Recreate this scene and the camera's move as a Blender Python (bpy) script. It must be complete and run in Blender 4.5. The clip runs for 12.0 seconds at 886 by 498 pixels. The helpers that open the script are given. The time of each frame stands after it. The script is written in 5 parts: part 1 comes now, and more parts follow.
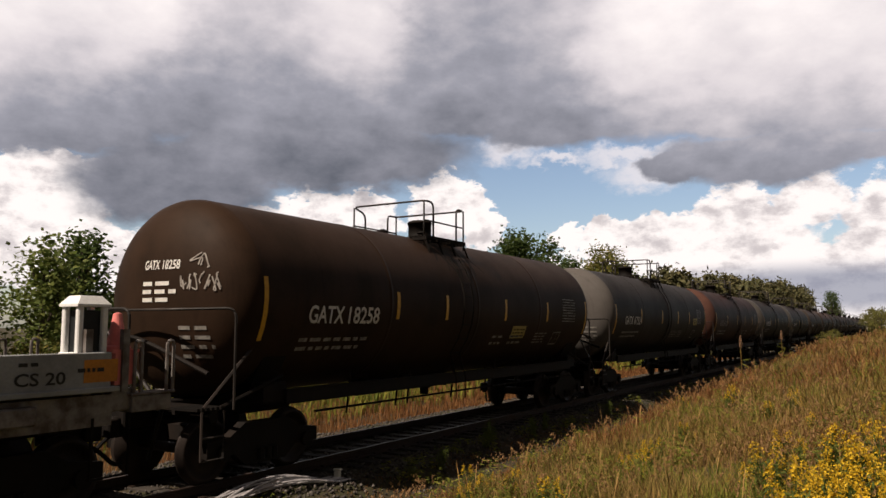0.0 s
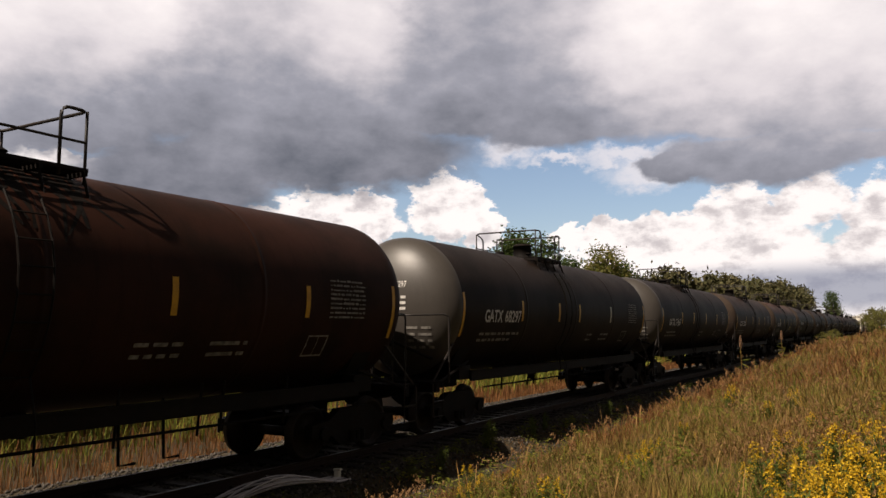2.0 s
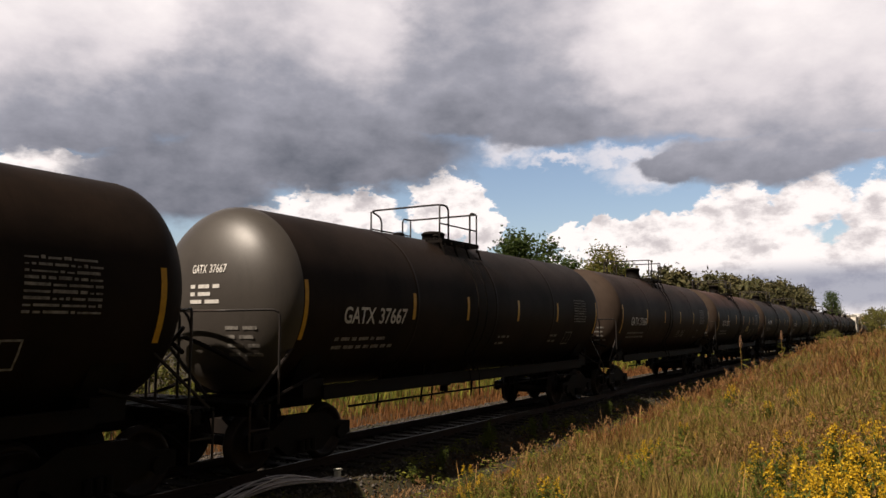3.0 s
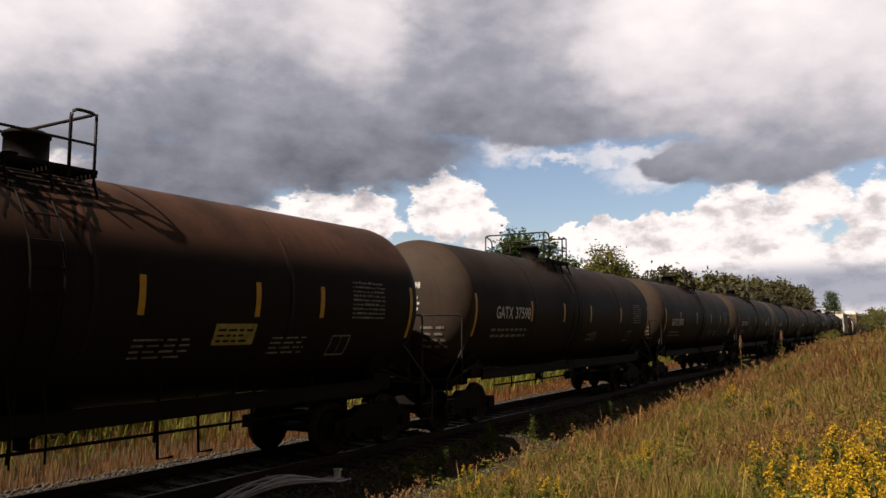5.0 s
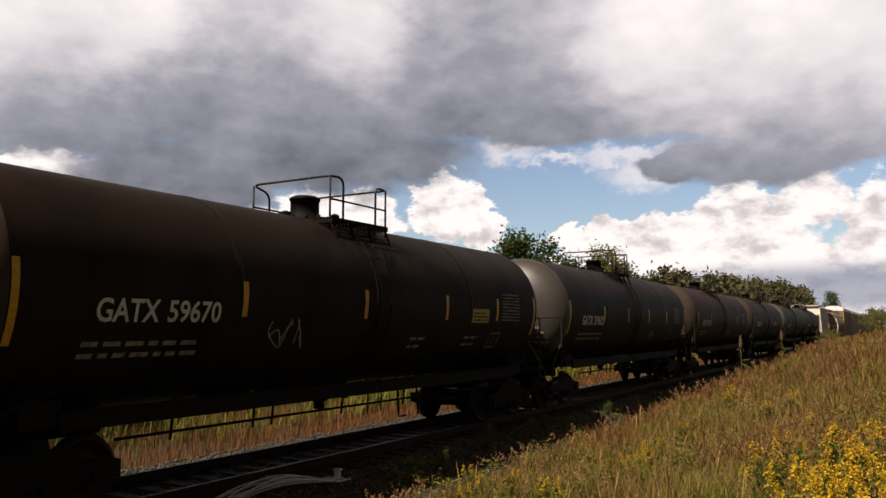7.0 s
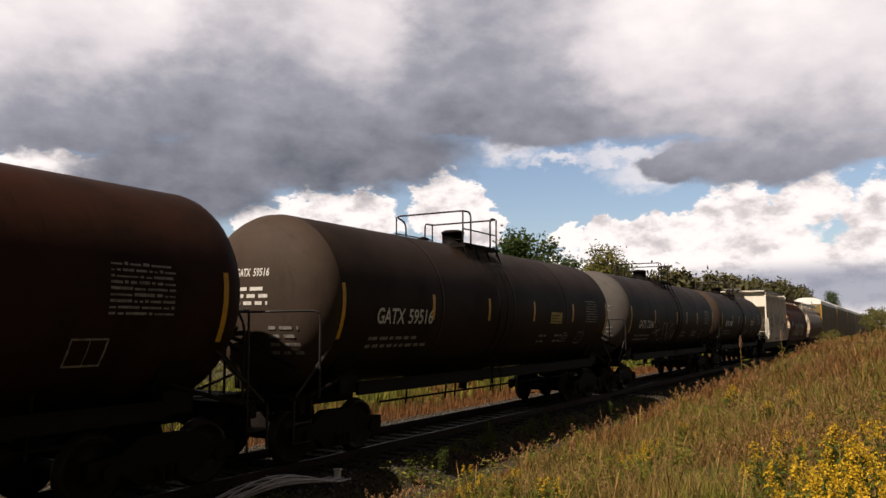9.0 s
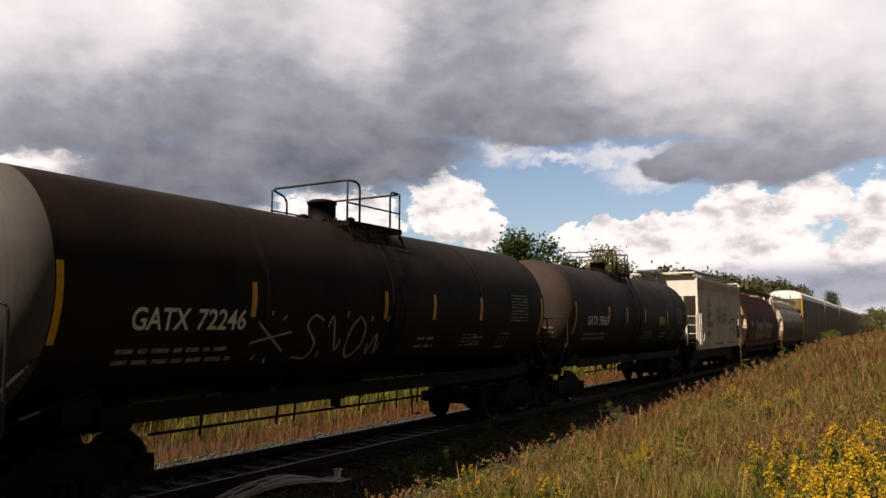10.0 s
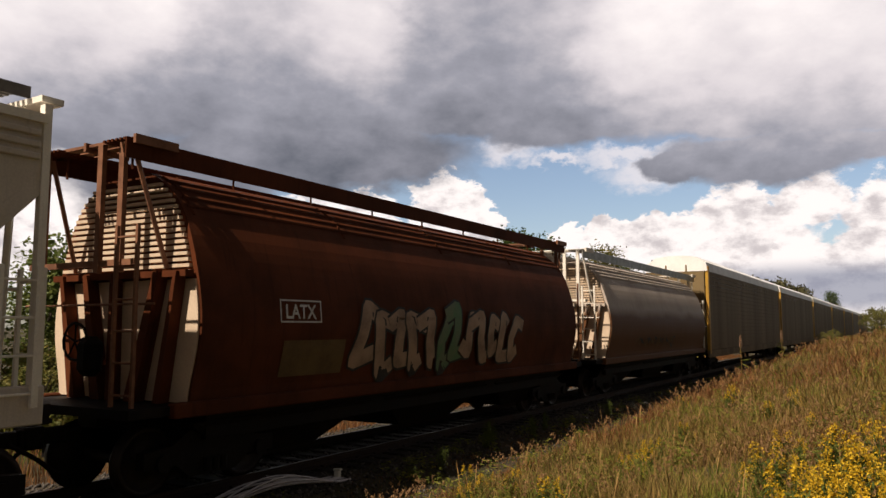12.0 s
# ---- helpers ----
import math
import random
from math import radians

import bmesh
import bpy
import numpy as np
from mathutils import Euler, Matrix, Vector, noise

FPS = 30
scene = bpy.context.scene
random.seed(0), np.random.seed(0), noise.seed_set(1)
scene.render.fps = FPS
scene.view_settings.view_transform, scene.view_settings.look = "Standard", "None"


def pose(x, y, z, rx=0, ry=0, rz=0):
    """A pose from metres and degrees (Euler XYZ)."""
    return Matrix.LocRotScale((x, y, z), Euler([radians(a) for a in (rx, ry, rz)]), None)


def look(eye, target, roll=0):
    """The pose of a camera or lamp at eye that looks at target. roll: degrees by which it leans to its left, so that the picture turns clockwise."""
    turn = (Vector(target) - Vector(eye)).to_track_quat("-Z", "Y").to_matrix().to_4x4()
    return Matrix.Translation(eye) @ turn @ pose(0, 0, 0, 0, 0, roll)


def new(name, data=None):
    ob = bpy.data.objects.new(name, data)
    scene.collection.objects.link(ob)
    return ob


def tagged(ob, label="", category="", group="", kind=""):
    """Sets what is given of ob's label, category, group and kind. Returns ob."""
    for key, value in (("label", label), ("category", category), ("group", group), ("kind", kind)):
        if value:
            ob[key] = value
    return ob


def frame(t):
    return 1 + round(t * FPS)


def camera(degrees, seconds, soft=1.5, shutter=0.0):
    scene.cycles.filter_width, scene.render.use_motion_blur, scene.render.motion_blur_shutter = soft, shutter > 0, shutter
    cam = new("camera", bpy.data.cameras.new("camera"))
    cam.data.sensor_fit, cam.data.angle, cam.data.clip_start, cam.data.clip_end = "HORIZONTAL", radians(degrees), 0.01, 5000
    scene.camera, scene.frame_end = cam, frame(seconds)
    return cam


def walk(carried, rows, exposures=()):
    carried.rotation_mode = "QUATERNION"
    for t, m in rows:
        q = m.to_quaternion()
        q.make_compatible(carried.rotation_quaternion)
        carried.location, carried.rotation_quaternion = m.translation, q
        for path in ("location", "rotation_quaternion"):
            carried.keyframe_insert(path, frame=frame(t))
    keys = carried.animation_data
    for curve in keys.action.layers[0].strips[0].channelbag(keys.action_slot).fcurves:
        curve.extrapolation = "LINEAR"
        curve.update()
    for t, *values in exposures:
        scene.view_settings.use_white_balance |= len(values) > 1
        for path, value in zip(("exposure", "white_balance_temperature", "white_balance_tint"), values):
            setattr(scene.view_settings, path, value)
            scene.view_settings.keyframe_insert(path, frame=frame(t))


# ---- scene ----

# ---------------------------------------------------------------- camera
EYE = (0.0, 0.0, 2.25)
YAW, TILT = 30.65, 5.82           # turned left of the track's line, tilted up
cam = camera(60.0, 12.0)
ahead = (math.cos(radians(YAW)) * math.cos(radians(TILT)), math.sin(radians(YAW)) * math.cos(radians(TILT)), math.sin(radians(TILT)))
POST = look(EYE, (EYE[0] + ahead[0], EYE[1] + ahead[1], EYE[2] + ahead[2]))
walk(cam, [(0.0, POST), (12.0, POST)], [(0.0, 0.29, 6750, 15), (12.0, 0.29, 6750, 15)])

TRACK_Y = 9.55                    # track centre line, parallel to x; rail tops at z = 0
SPEED = 21.25                     # metres a second, towards -x

# ---------------------------------------------------------------- light
SUN_AZ, SUN_EL = 160.0, 51.0      # degrees from +x towards +y
sun_data = bpy.data.lights.new("sun", "SUN")
sun_data.energy, sun_data.angle, sun_data.color = 5.0, radians(0.5), (1.0, 0.90, 0.75)
sun = new("sun", sun_data)
sun_way = Vector((math.cos(radians(SUN_AZ)) * math.cos(radians(SUN_EL)), math.sin(radians(SUN_AZ)) * math.cos(radians(SUN_EL)), math.sin(radians(SUN_EL))))
sun.matrix_world = look(sun_way * 100, (0, 0, 0))


class Nodes:
    """A node tree with short ways to write arithmetic."""

    def __init__(self, tree):
        self.tree = tree
        tree.nodes.clear()

    def add(self, kind, inputs=None, **props):
        n = self.tree.nodes.new(kind)
        for k, v in props.items():
            setattr(n, k, v)
        for k, v in (inputs or {}).items():
            if isinstance(v, bpy.types.NodeSocket):
                self.tree.links.new(v, n.inputs[k])
            else:
                n.inputs[k].default_value = v
        return n

    def m(self, op, a, b=0.0, c=0.0, clamp=False):
        n = self.add("ShaderNodeMath", {0: a, 1: b, 2: c}, operation=op, use_clamp=clamp)
        return n.outputs[0]

    def step(self, v, lo, hi, a=0.0, b=1.0):
        return self.add("ShaderNodeMapRange", {0: v, 1: lo, 2: hi, 3: a, 4: b}, interpolation_type="SMOOTHSTEP").outputs[0]

    def noise(self, vec, scale, detail=4.0, rough=0.55, dim="3D"):
        return self.add("ShaderNodeTexNoise", {"Vector": vec, "Scale": scale, "Detail": detail, "Roughness": rough}, noise_dimensions=dim)

    def mix(self, f, a, b):
        n = self.add("ShaderNodeMix", data_type="RGBA")
        for i, v in ((0, f), (6, a), (7, b)):
            if isinstance(v, bpy.types.NodeSocket):
                self.tree.links.new(v, n.inputs[i])
            else:
                n.inputs[i].default_value = (*v, 1) if isinstance(v, tuple) and len(v) == 3 else v
        return n.outputs[2]


def make_sky():
    world = bpy.data.worlds.new("sky")
    world.use_nodes = True
    scene.world = world
    n = Nodes(world.node_tree)
    way = n.add("ShaderNodeTexCoord").outputs["Generated"]
    xyz = n.add("ShaderNodeSeparateXYZ", {0: way})
    az = n.m("MULTIPLY", n.m("ARCTAN2", xyz.outputs[1], xyz.outputs[0]), 57.2958)
    el = n.m("MULTIPLY", n.m("ARCSINE", xyz.outputs[2]), 57.2958)
    sky = n.add("ShaderNodeTexSky", sky_type="NISHITA", sun_disc=False, sun_elevation=radians(SUN_EL), sun_rotation=radians(90 - SUN_AZ))
    # warps: broad, middling and billowing
    flat = n.add("ShaderNodeCombineXYZ", {0: az, 1: n.m("MULTIPLY", el, 1.6), 2: 0.0}).outputs[0]
    broad = n.add("ShaderNodeSeparateColor", {0: n.noise(flat, 0.13, 2.0, 0.5).outputs["Color"]})
    middling = n.add("ShaderNodeSeparateColor", {0: n.noise(flat, 0.33, 5.0, 0.55).outputs["Color"]})
    puff = n.add("ShaderNodeSeparateColor", {0: n.noise(flat, 0.62, 7.0, 0.62).outputs["Color"]})

    def off(v, a):
        return n.m("MULTIPLY", n.m("SUBTRACT", v, 0.5), a)

    def warped(v, k, a, b, c):
        return n.m("ADD", n.m("ADD", v, off(broad.outputs[k], a)), n.m("ADD", off(middling.outputs[k], b), off(puff.outputs[k], c)))

    azs, els = warped(az, 0, 4.0, 3.6, 0.8), warped(el, 1, 1.6, 2.2, 0.7)
    azc, elc = warped(az, 0, 0.6, 2.0, 3.6), warped(el, 1, 0.6, 1.6, 3.4)

    def blob(a, e, ra, re, x, y, soft=0.5):
        p = n.add("ShaderNodeCombineXYZ", {0: n.m("DIVIDE", n.m("SUBTRACT", x, a), ra), 1: n.m("DIVIDE", n.m("SUBTRACT", y, e), re)}).outputs[0]
        d = n.add("ShaderNodeVectorMath", {0: p}, operation="LENGTH").outputs["Value"]
        return n.step(d, 1.0 - soft, 1.0 + soft, 1.0, 0.0)

    def union(blobs):
        out = blobs[0]
        for b in blobs[1:]:
            out = n.m("MAXIMUM", out, b)
        return out

    # cumulus heaps low over the horizon
    heaps = union([blob(*b, azc, elc, 0.07) for b in CUMULUS])
    heaps = n.m("MULTIPLY", heaps, n.m("SUBTRACT", 1.0, union([blob(*b, azc, elc, 0.45) for b in GAPS])))
    curl = n.m("ADD", n.m("MULTIPLY", middling.outputs[2], 0.55), n.m("MULTIPLY", puff.outputs[2], 0.45))
    white = n.mix(n.step(curl, 0.36, 0.54), (0.60, 0.57, 0.58), (1.0, 0.97, 0.95))
    base = blob(4.0, 2.6, 13.0, 1.5, azs, el, 0.5)
    white = n.mix(n.m("MULTIPLY", base, 0.75), white, (0.22, 0.26, 0.36))
    # the grey deck overhead: its tone between the anchors, and darker lumps
    at = n.add("ShaderNodeCombineXYZ", {0: azs, 1: els, 2: 0.0}).outputs[0]
    top, total = 0.0, 1e-6
    for a, e, v in HIGH + LOW:
        d = n.add("ShaderNodeVectorMath", {0: at, 1: (a, e, 0.0)}, operation="DISTANCE").outputs["Value"]
        w = n.m("EXPONENT", n.m("MULTIPLY", n.m("MULTIPLY", d, d), -0.085))
        top, total = n.m("MULTIPLY_ADD", w, v, top), n.m("ADD", total, w)
    tone = n.m("DIVIDE", top, total)
    tone = n.m("ADD", tone, n.m("ADD", off(middling.outputs[2], 0.36), off(puff.outputs[0], 0.05)))
    # out of view the deck is closed and darkened, to dim the train's near side
    turn = n.m("ABSOLUTE", n.m("SUBTRACT", az, 30.0))
    unseen_dark = n.m("MAXIMUM", n.step(turn, 48.0, 85.0), n.step(el, 27.0, 48.0))
    ramp = n.add("ShaderNodeValToRGB", {0: tone})
    els_ = ramp.color_ramp.elements
    els_[0].position, els_[0].color = 0.0, (0.10, 0.115, 0.145, 1)
    els_[1].position, els_[1].color = 1.0, (1.0, 0.97, 0.96, 1)
    mid = els_.new(0.32)
    mid.color = (0.33, 0.345, 0.40, 1)
    high = els_.new(0.62)
    high.color = (0.70, 0.68, 0.71, 1)
    edge = n.m("SUBTRACT", 14.0, n.m("MULTIPLY", n.m("MULTIPLY", turn, turn), 0.0020))
    over = n.step(n.m("SUBTRACT", els, edge), -0.8, 0.6)
    lens = union([blob(*b, azs, els, 0.22) for b in LENSES])
    sheet = n.m("MAXIMUM", n.m("MAXIMUM", over, lens), n.step(turn, 60.0, 90.0))
    wisps = n.m("MULTIPLY", union([blob(*b, azc, elc, 0.7) for b in WISPS]), 0.8)
    clear = n.add("ShaderNodeVectorMath", {0: sky.outputs[0], 1: (0.115, 0.115, 0.115)}, operation="MULTIPLY").outputs[0]
    col = n.mix(wisps, clear, (0.80, 0.79, 0.82))
    col = n.mix(heaps, col, white)
    deck = n.mix(unseen_dark, ramp.outputs[0], n.mix(middling.outputs[2], (0.088, 0.083, 0.080), (0.120, 0.113, 0.108)))
    col = n.mix(sheet, col, deck)
    back = n.add("ShaderNodeBackground", {0: col, 1: 0.847})
    n.add("ShaderNodeOutputWorld", {0: back.outputs[0]})


# azimuth, height, half width, half height in degrees
CUMULUS = [(30.2, 8.8, 3.0, 2.6), (27.9, 7.5, 1.9, 1.8), (38.4, 8.1, 5.2, 2.1), (43.8, 7.7, 2.8, 1.1), (21.1, 6.4, 1.3, 1.4), (18.2, 6.1, 2.4, 1.8), (14.3, 6.0, 2.9, 2.6), (9.7, 5.9, 3.5, 4.1), (4.7, 5.3, 3.8, 4.9), (-2.0, 5.1, 6.0, 5.1), (58.7, 10.0, 4.3, 1.9), (56.8, 4.9, 7.1, 2.5), (61.0, 7.6, 7.0, 1.9), (20.0, 2.0, 30.0, 3.0)]
LENSES = [(50.4, 10.4, 6.8, 3.1), (40.2, 12.8, 12.0, 2.8), (58.0, 13.2, 7.0, 1.7), (13.7, 11.5, 2.3, 1.0), (7.3, 11.8, 7.5, 1.9), (1.1, 11.6, 2.6, 1.0), (21.4, 15.1, 8.2, 1.9)]
WISPS = [(22.1, 12.2, 2.1, 0.4), (25.7, 13.2, 1.9, 0.9), (15.7, 11.2, 2.4, 1.0), (16.5, 12.4, 3.6, 0.6)]
GAPS = [(3.7, 6.7, 1.3, 0.6), (33.7, 9.1, 0.6, 1.0)]
# azimuth, height, tone of the cloud deck
HIGH = [(61.6, 19.7, 0.87), (52.5, 21.2, 0.96), (45.0, 22.0, 0.57), (36.9, 22.5, 0.82), (28.2, 22.6, 0.38), (20.9, 22.4, 0.52), (16.3, 22.0, 1.0), (5.5, 20.7, 0.98), (61.4, 16.9, 0.68), (54.6, 18.0, 0.57), (46.9, 18.8, 0.35), (38.2, 19.4, 0.59), (30.8, 19.5, 0.34), (23.5, 19.4, 0.35), (15.1, 18.9, 0.93), (9.3, 18.3, 0.72), (2.1, 17.3, 0.75)]
LOW = [(59.3, 14.7, 0.23), (50.7, 15.7, 0.18), (41.9, 16.4, 0.24), (34.3, 16.7, 0.28), (25.6, 16.6, 0.23), (17.2, 16.3, 0.28), (12.0, 15.9, 0.61), (5.0, 15.1, 0.46), (61.1, 12.2, 0.17), (54.3, 12.9, 0.17), (47.9, 13.4, 0.24), (38.5, 13.9, 0.14), (31.7, 14.0, 0.11), (19.8, 13.8, 0.18), (11.4, 13.3, 0.33), (3.0, 12.5, 0.37), (49.4, 10.7, 0.09), (40.2, 11.2, 0.07), (12.6, 10.8, 0.09), (5.9, 10.3, 0.14)]
make_sky()

# ---------------------------------------------------------------- materials
def surface(name, base, second=None, rough=0.6, metal=0.0, scale=1.2, fine=30.0, bump=0.15, streaks=0.0, stretch=(1, 1, 1), amount=(0.35, 0.7), spread=0.0, island=None, gloss=0.2, below=None, thin=0.0):
    """A worn surface: base and second colour by broad noise, fine grain, bump; streaks run down; island: colours by loose piece; thin: share of light that passes through."""
    mat = bpy.data.materials.new(name)
    mat.use_nodes = True
    n = Nodes(mat.node_tree)
    co = n.add("ShaderNodeTexCoord").outputs["Object"]
    st = n.add("ShaderNodeMapping", {0: co, 3: stretch}).outputs[0]
    big = n.noise(st, scale, 5.0, 0.6).outputs[0]
    grain = n.noise(st, fine, 3.0, 0.6).outputs[0]
    if island:
        ramp = n.add("ShaderNodeValToRGB", {0: n.add("ShaderNodeNewGeometry").outputs["Random Per Island"]})
        e = ramp.color_ramp.elements
        e[0].position, e[0].color = 0.0, (*island[0], 1)
        e[1].position, e[1].color = 1.0, (*island[-1], 1)
        for i, c in enumerate(island[1:-1]):
            e.new((i + 1) / (len(island) - 1)).color = (*c, 1)
        col = ramp.outputs[0]
        if second:
            col = n.mix(n.step(big, *amount), col, second)
    else:
        col = n.mix(n.step(big, *amount), base, second or tuple(c * 0.7 for c in base))
    if below:
        z = n.add("ShaderNodeSeparateXYZ", {0: co}).outputs[2]
        col = n.mix(n.step(n.m("ADD", z, n.m("MULTIPLY", big, 0.5)), below[0], below[0] + 0.45, 1.0, 0.0), col, below[1])
    if streaks:
        down = n.add("ShaderNodeMapping", {0: co, 3: (5.0, 1.0, 0.25)}).outputs[0]
        run = n.noise(down, 2.2, 4.0, 0.65).outputs[0]
        col = n.mix(n.m("MULTIPLY", n.step(run, 0.52, 0.75), streaks), col, tuple(c * 0.3 for c in base))
    if spread:
        r = n.add("ShaderNodeObjectInfo").outputs["Random"]
        col = n.add("ShaderNodeHueSaturation", {"Value": n.m("ADD", 1.0 - spread, n.m("MULTIPLY", r, 2 * spread)), "Color": col}).outputs[0]
    col = n.add("ShaderNodeHueSaturation", {"Value": n.m("ADD", 0.82, n.m("MULTIPLY", grain, 0.36)), "Color": col}).outputs[0]
    bmp = n.add("ShaderNodeBump", {"Strength": bump, "Distance": 0.02, "Height": grain})
    rgh = n.m("ADD", rough - 0.1, n.m("MULTIPLY", big, 0.2), clamp=True)
    b = n.add("ShaderNodeBsdfPrincipled", {"Base Color": col, "Roughness": rgh, "Metallic": metal, "Specular IOR Level": gloss, "Normal": bmp.outputs[0]})
    out = b.outputs[0]
    if thin:
        through_leaf = n.add("ShaderNodeBsdfTranslucent", {"Color": col}).outputs[0]
        out = n.add("ShaderNodeMixShader", {0: thin, 1: out, 2: through_leaf}).outputs[0]
    n.add("ShaderNodeOutputMaterial", {0: out})
    return mat


IRON = surface("black_iron", (0.007, 0.006, 0.0055), (0.014, 0.010, 0.008), 0.7, scale=2.0, gloss=0.1)
RAILSTEEL = surface("rail_steel", (0.03, 0.021, 0.017), (0.05, 0.03, 0.022), 0.5, 0.3)
TREAD = surface("wheel_steel", (0.035, 0.026, 0.022), (0.014, 0.010, 0.009), 0.5, 0.3)
TUBE = surface("railing_paint", (0.02, 0.018, 0.017), (0.04, 0.03, 0.026), 0.5)
WORN = surface("worn_grey_steel", (0.22, 0.2, 0.19), (0.08, 0.06, 0.05), 0.55, 0.2, scale=4)
WHITE = surface("white_lettering", (0.62, 0.6, 0.57), (0.42, 0.4, 0.37), 0.6, scale=9, amount=(0.45, 0.75))
FAINT = surface("faded_lettering", (0.29, 0.27, 0.245), (0.12, 0.11, 0.10), 0.7, scale=12)
YELLOW = surface("reflective_yellow", (0.62, 0.34, 0.03), (0.5, 0.26, 0.03), 0.4, scale=8)
PALE = surface("reflective_white", (0.62, 0.58, 0.42), (0.42, 0.38, 0.26), 0.4, scale=8)
PLACARD = surface("placard_yellow", (0.45, 0.36, 0.10), (0.28, 0.22, 0.08), 0.6, scale=10)
GRAFFITI = surface("pale_spray", (0.36, 0.33, 0.3), (0.2, 0.17, 0.15), 0.7, scale=6)
TIE = surface("tie_wood", (0.025, 0.02, 0.017), (0.045, 0.038, 0.032), 0.9, scale=3, stretch=(1, 0.2, 1), spread=0.3)
STONE = surface("ballast_stone", (0.16, 0.14, 0.13), None, 0.95, scale=8, fine=90, island=[(0.028, 0.024, 0.021), (0.05, 0.043, 0.038), (0.12, 0.105, 0.09), (0.045, 0.032, 0.026)])



# ---------------------------------------------------------------- mesh helpers
def mesh_of(bm, name="mesh", smooth=False):
    me = bpy.data.meshes.new(name)
    bm.normal_update()
    bm.to_mesh(me)
    bm.free()
    if smooth:
        for p in me.polygons:
            p.use_smooth = True
    return me


def part(name, me, material, parent, label="", at=None):
    """Links a bmesh or mesh as one mesh object under a thing or a part."""
    if isinstance(me, bmesh.types.BMesh):
        me = mesh_of(me, name)
    if not me.materials:
        me.materials.append(material)
    ob = new(name, me)
    ob.parent = parent
    if at is not None:
        ob.matrix_basis = at
    if label:
        ob["label"] = label
    return ob


def thing(name, label, category, at=None, group="", kind=""):
    ob = new(name)
    ob.empty_display_size = 0.3
    if at is not None:
        ob.matrix_basis = at
    return tagged(ob, label, category, group, kind)


def solid(name, me, material, label, category, at=None, group="", kind=""):
    """A thing that is one mesh."""
    ob = part(name, me, material, None, "", at)
    return tagged(ob, label, category, group, kind)


def box(bm, c, s, bevel=0.0, turn=None):
    m = Matrix.Translation(c) @ (turn or Matrix()) @ Matrix.Diagonal((*s, 1))
    made = bmesh.ops.create_cube(bm, size=1.0, matrix=m)
    if bevel:
        edges = list({e for v in made["verts"] for e in v.link_edges})
        bmesh.ops.bevel(bm, geom=edges, offset=bevel, segments=1, affect="EDGES", profile=0.5)
    return bm


def boxes(*items, bevel=0.0):
    bm = bmesh.new()
    for c, s in items:
        box(bm, c, s, bevel)
    return bm


def rod(bm, pts, r=0.02, seg=7):
    """A bent round bar through the points."""
    pts = [Vector(p) for p in pts]
    rings = []
    for i, p in enumerate(pts):
        d = (pts[min(i + 1, len(pts) - 1)] - pts[max(i - 1, 0)]).normalized()
        side = d.cross(Vector((0, 0, 1)) if abs(d.z) < 0.9 else Vector((1, 0, 0))).normalized()
        up = side.cross(d)
        rings.append([bm.verts.new(p + r * (math.cos(2 * math.pi * k / seg) * side + math.sin(2 * math.pi * k / seg) * up)) for k in range(seg)])
    for a, b in zip(rings, rings[1:]):
        for k in range(seg):
            bm.faces.new((a[k], b[k], b[(k + 1) % seg], a[(k + 1) % seg]))
    bm.faces.new(rings[0])
    bm.faces.new(rings[-1][::-1])
    return bm


def rounded(pts, r=0.12, steps=4):
    """The points of a path with its inner corners rounded."""
    pts = [Vector(p) for p in pts]
    out = [pts[0]]
    for a, b, c in zip(pts, pts[1:], pts[2:]):
        k = min(r, (b - a).length / 2, (c - b).length / 2)
        p, q = b + (a - b).normalized() * k, b + (c - b).normalized() * k
        for i in range(steps + 1):
            t = i / steps
            out.append((1 - t) ** 2 * p + 2 * t * (1 - t) * b + t * t * q)
    return out + [pts[-1]]


def lathe(bm, profile, centre, axis="x", seg=48):
    """Turns (along, radius) pairs round an axis."""
    rings = []
    for a, r in profile:
        ring = []
        for k in range(seg):
            t = 2 * math.pi * k / seg
            c, s = r * math.cos(t), r * math.sin(t)
            p = {"x": (a, c, s), "y": (c, a, s), "z": (c, s, a)}[axis]
            ring.append(bm.verts.new(Vector(p) + Vector(centre)))
        rings.append(ring)
    for a, b in zip(rings, rings[1:]):
        for k in range(seg):
            bm.faces.new((a[k], a[(k + 1) % seg], b[(k + 1) % seg], b[k]))
    bm.faces.new(rings[0][::-1])
    bm.faces.new(rings[-1])
    bmesh.ops.recalc_face_normals(bm, faces=bm.faces[:])
    return bm


def loft(bm, sections, close=True):
    """Skins a row of equal sections (lists of points), capped at both ends."""
    rings = [[bm.verts.new(p) for p in s] for s in sections]
    k = len(rings[0])
    for a, b in zip(rings, rings[1:]):
        for i in range(k if close else k - 1):
            bm.faces.new((a[i], a[(i + 1) % k], b[(i + 1) % k], b[i]))
    if close:
        bm.faces.new(rings[0][::-1])
        bm.faces.new(rings[-1])
    bmesh.ops.recalc_face_normals(bm, faces=bm.faces[:])
    return bm


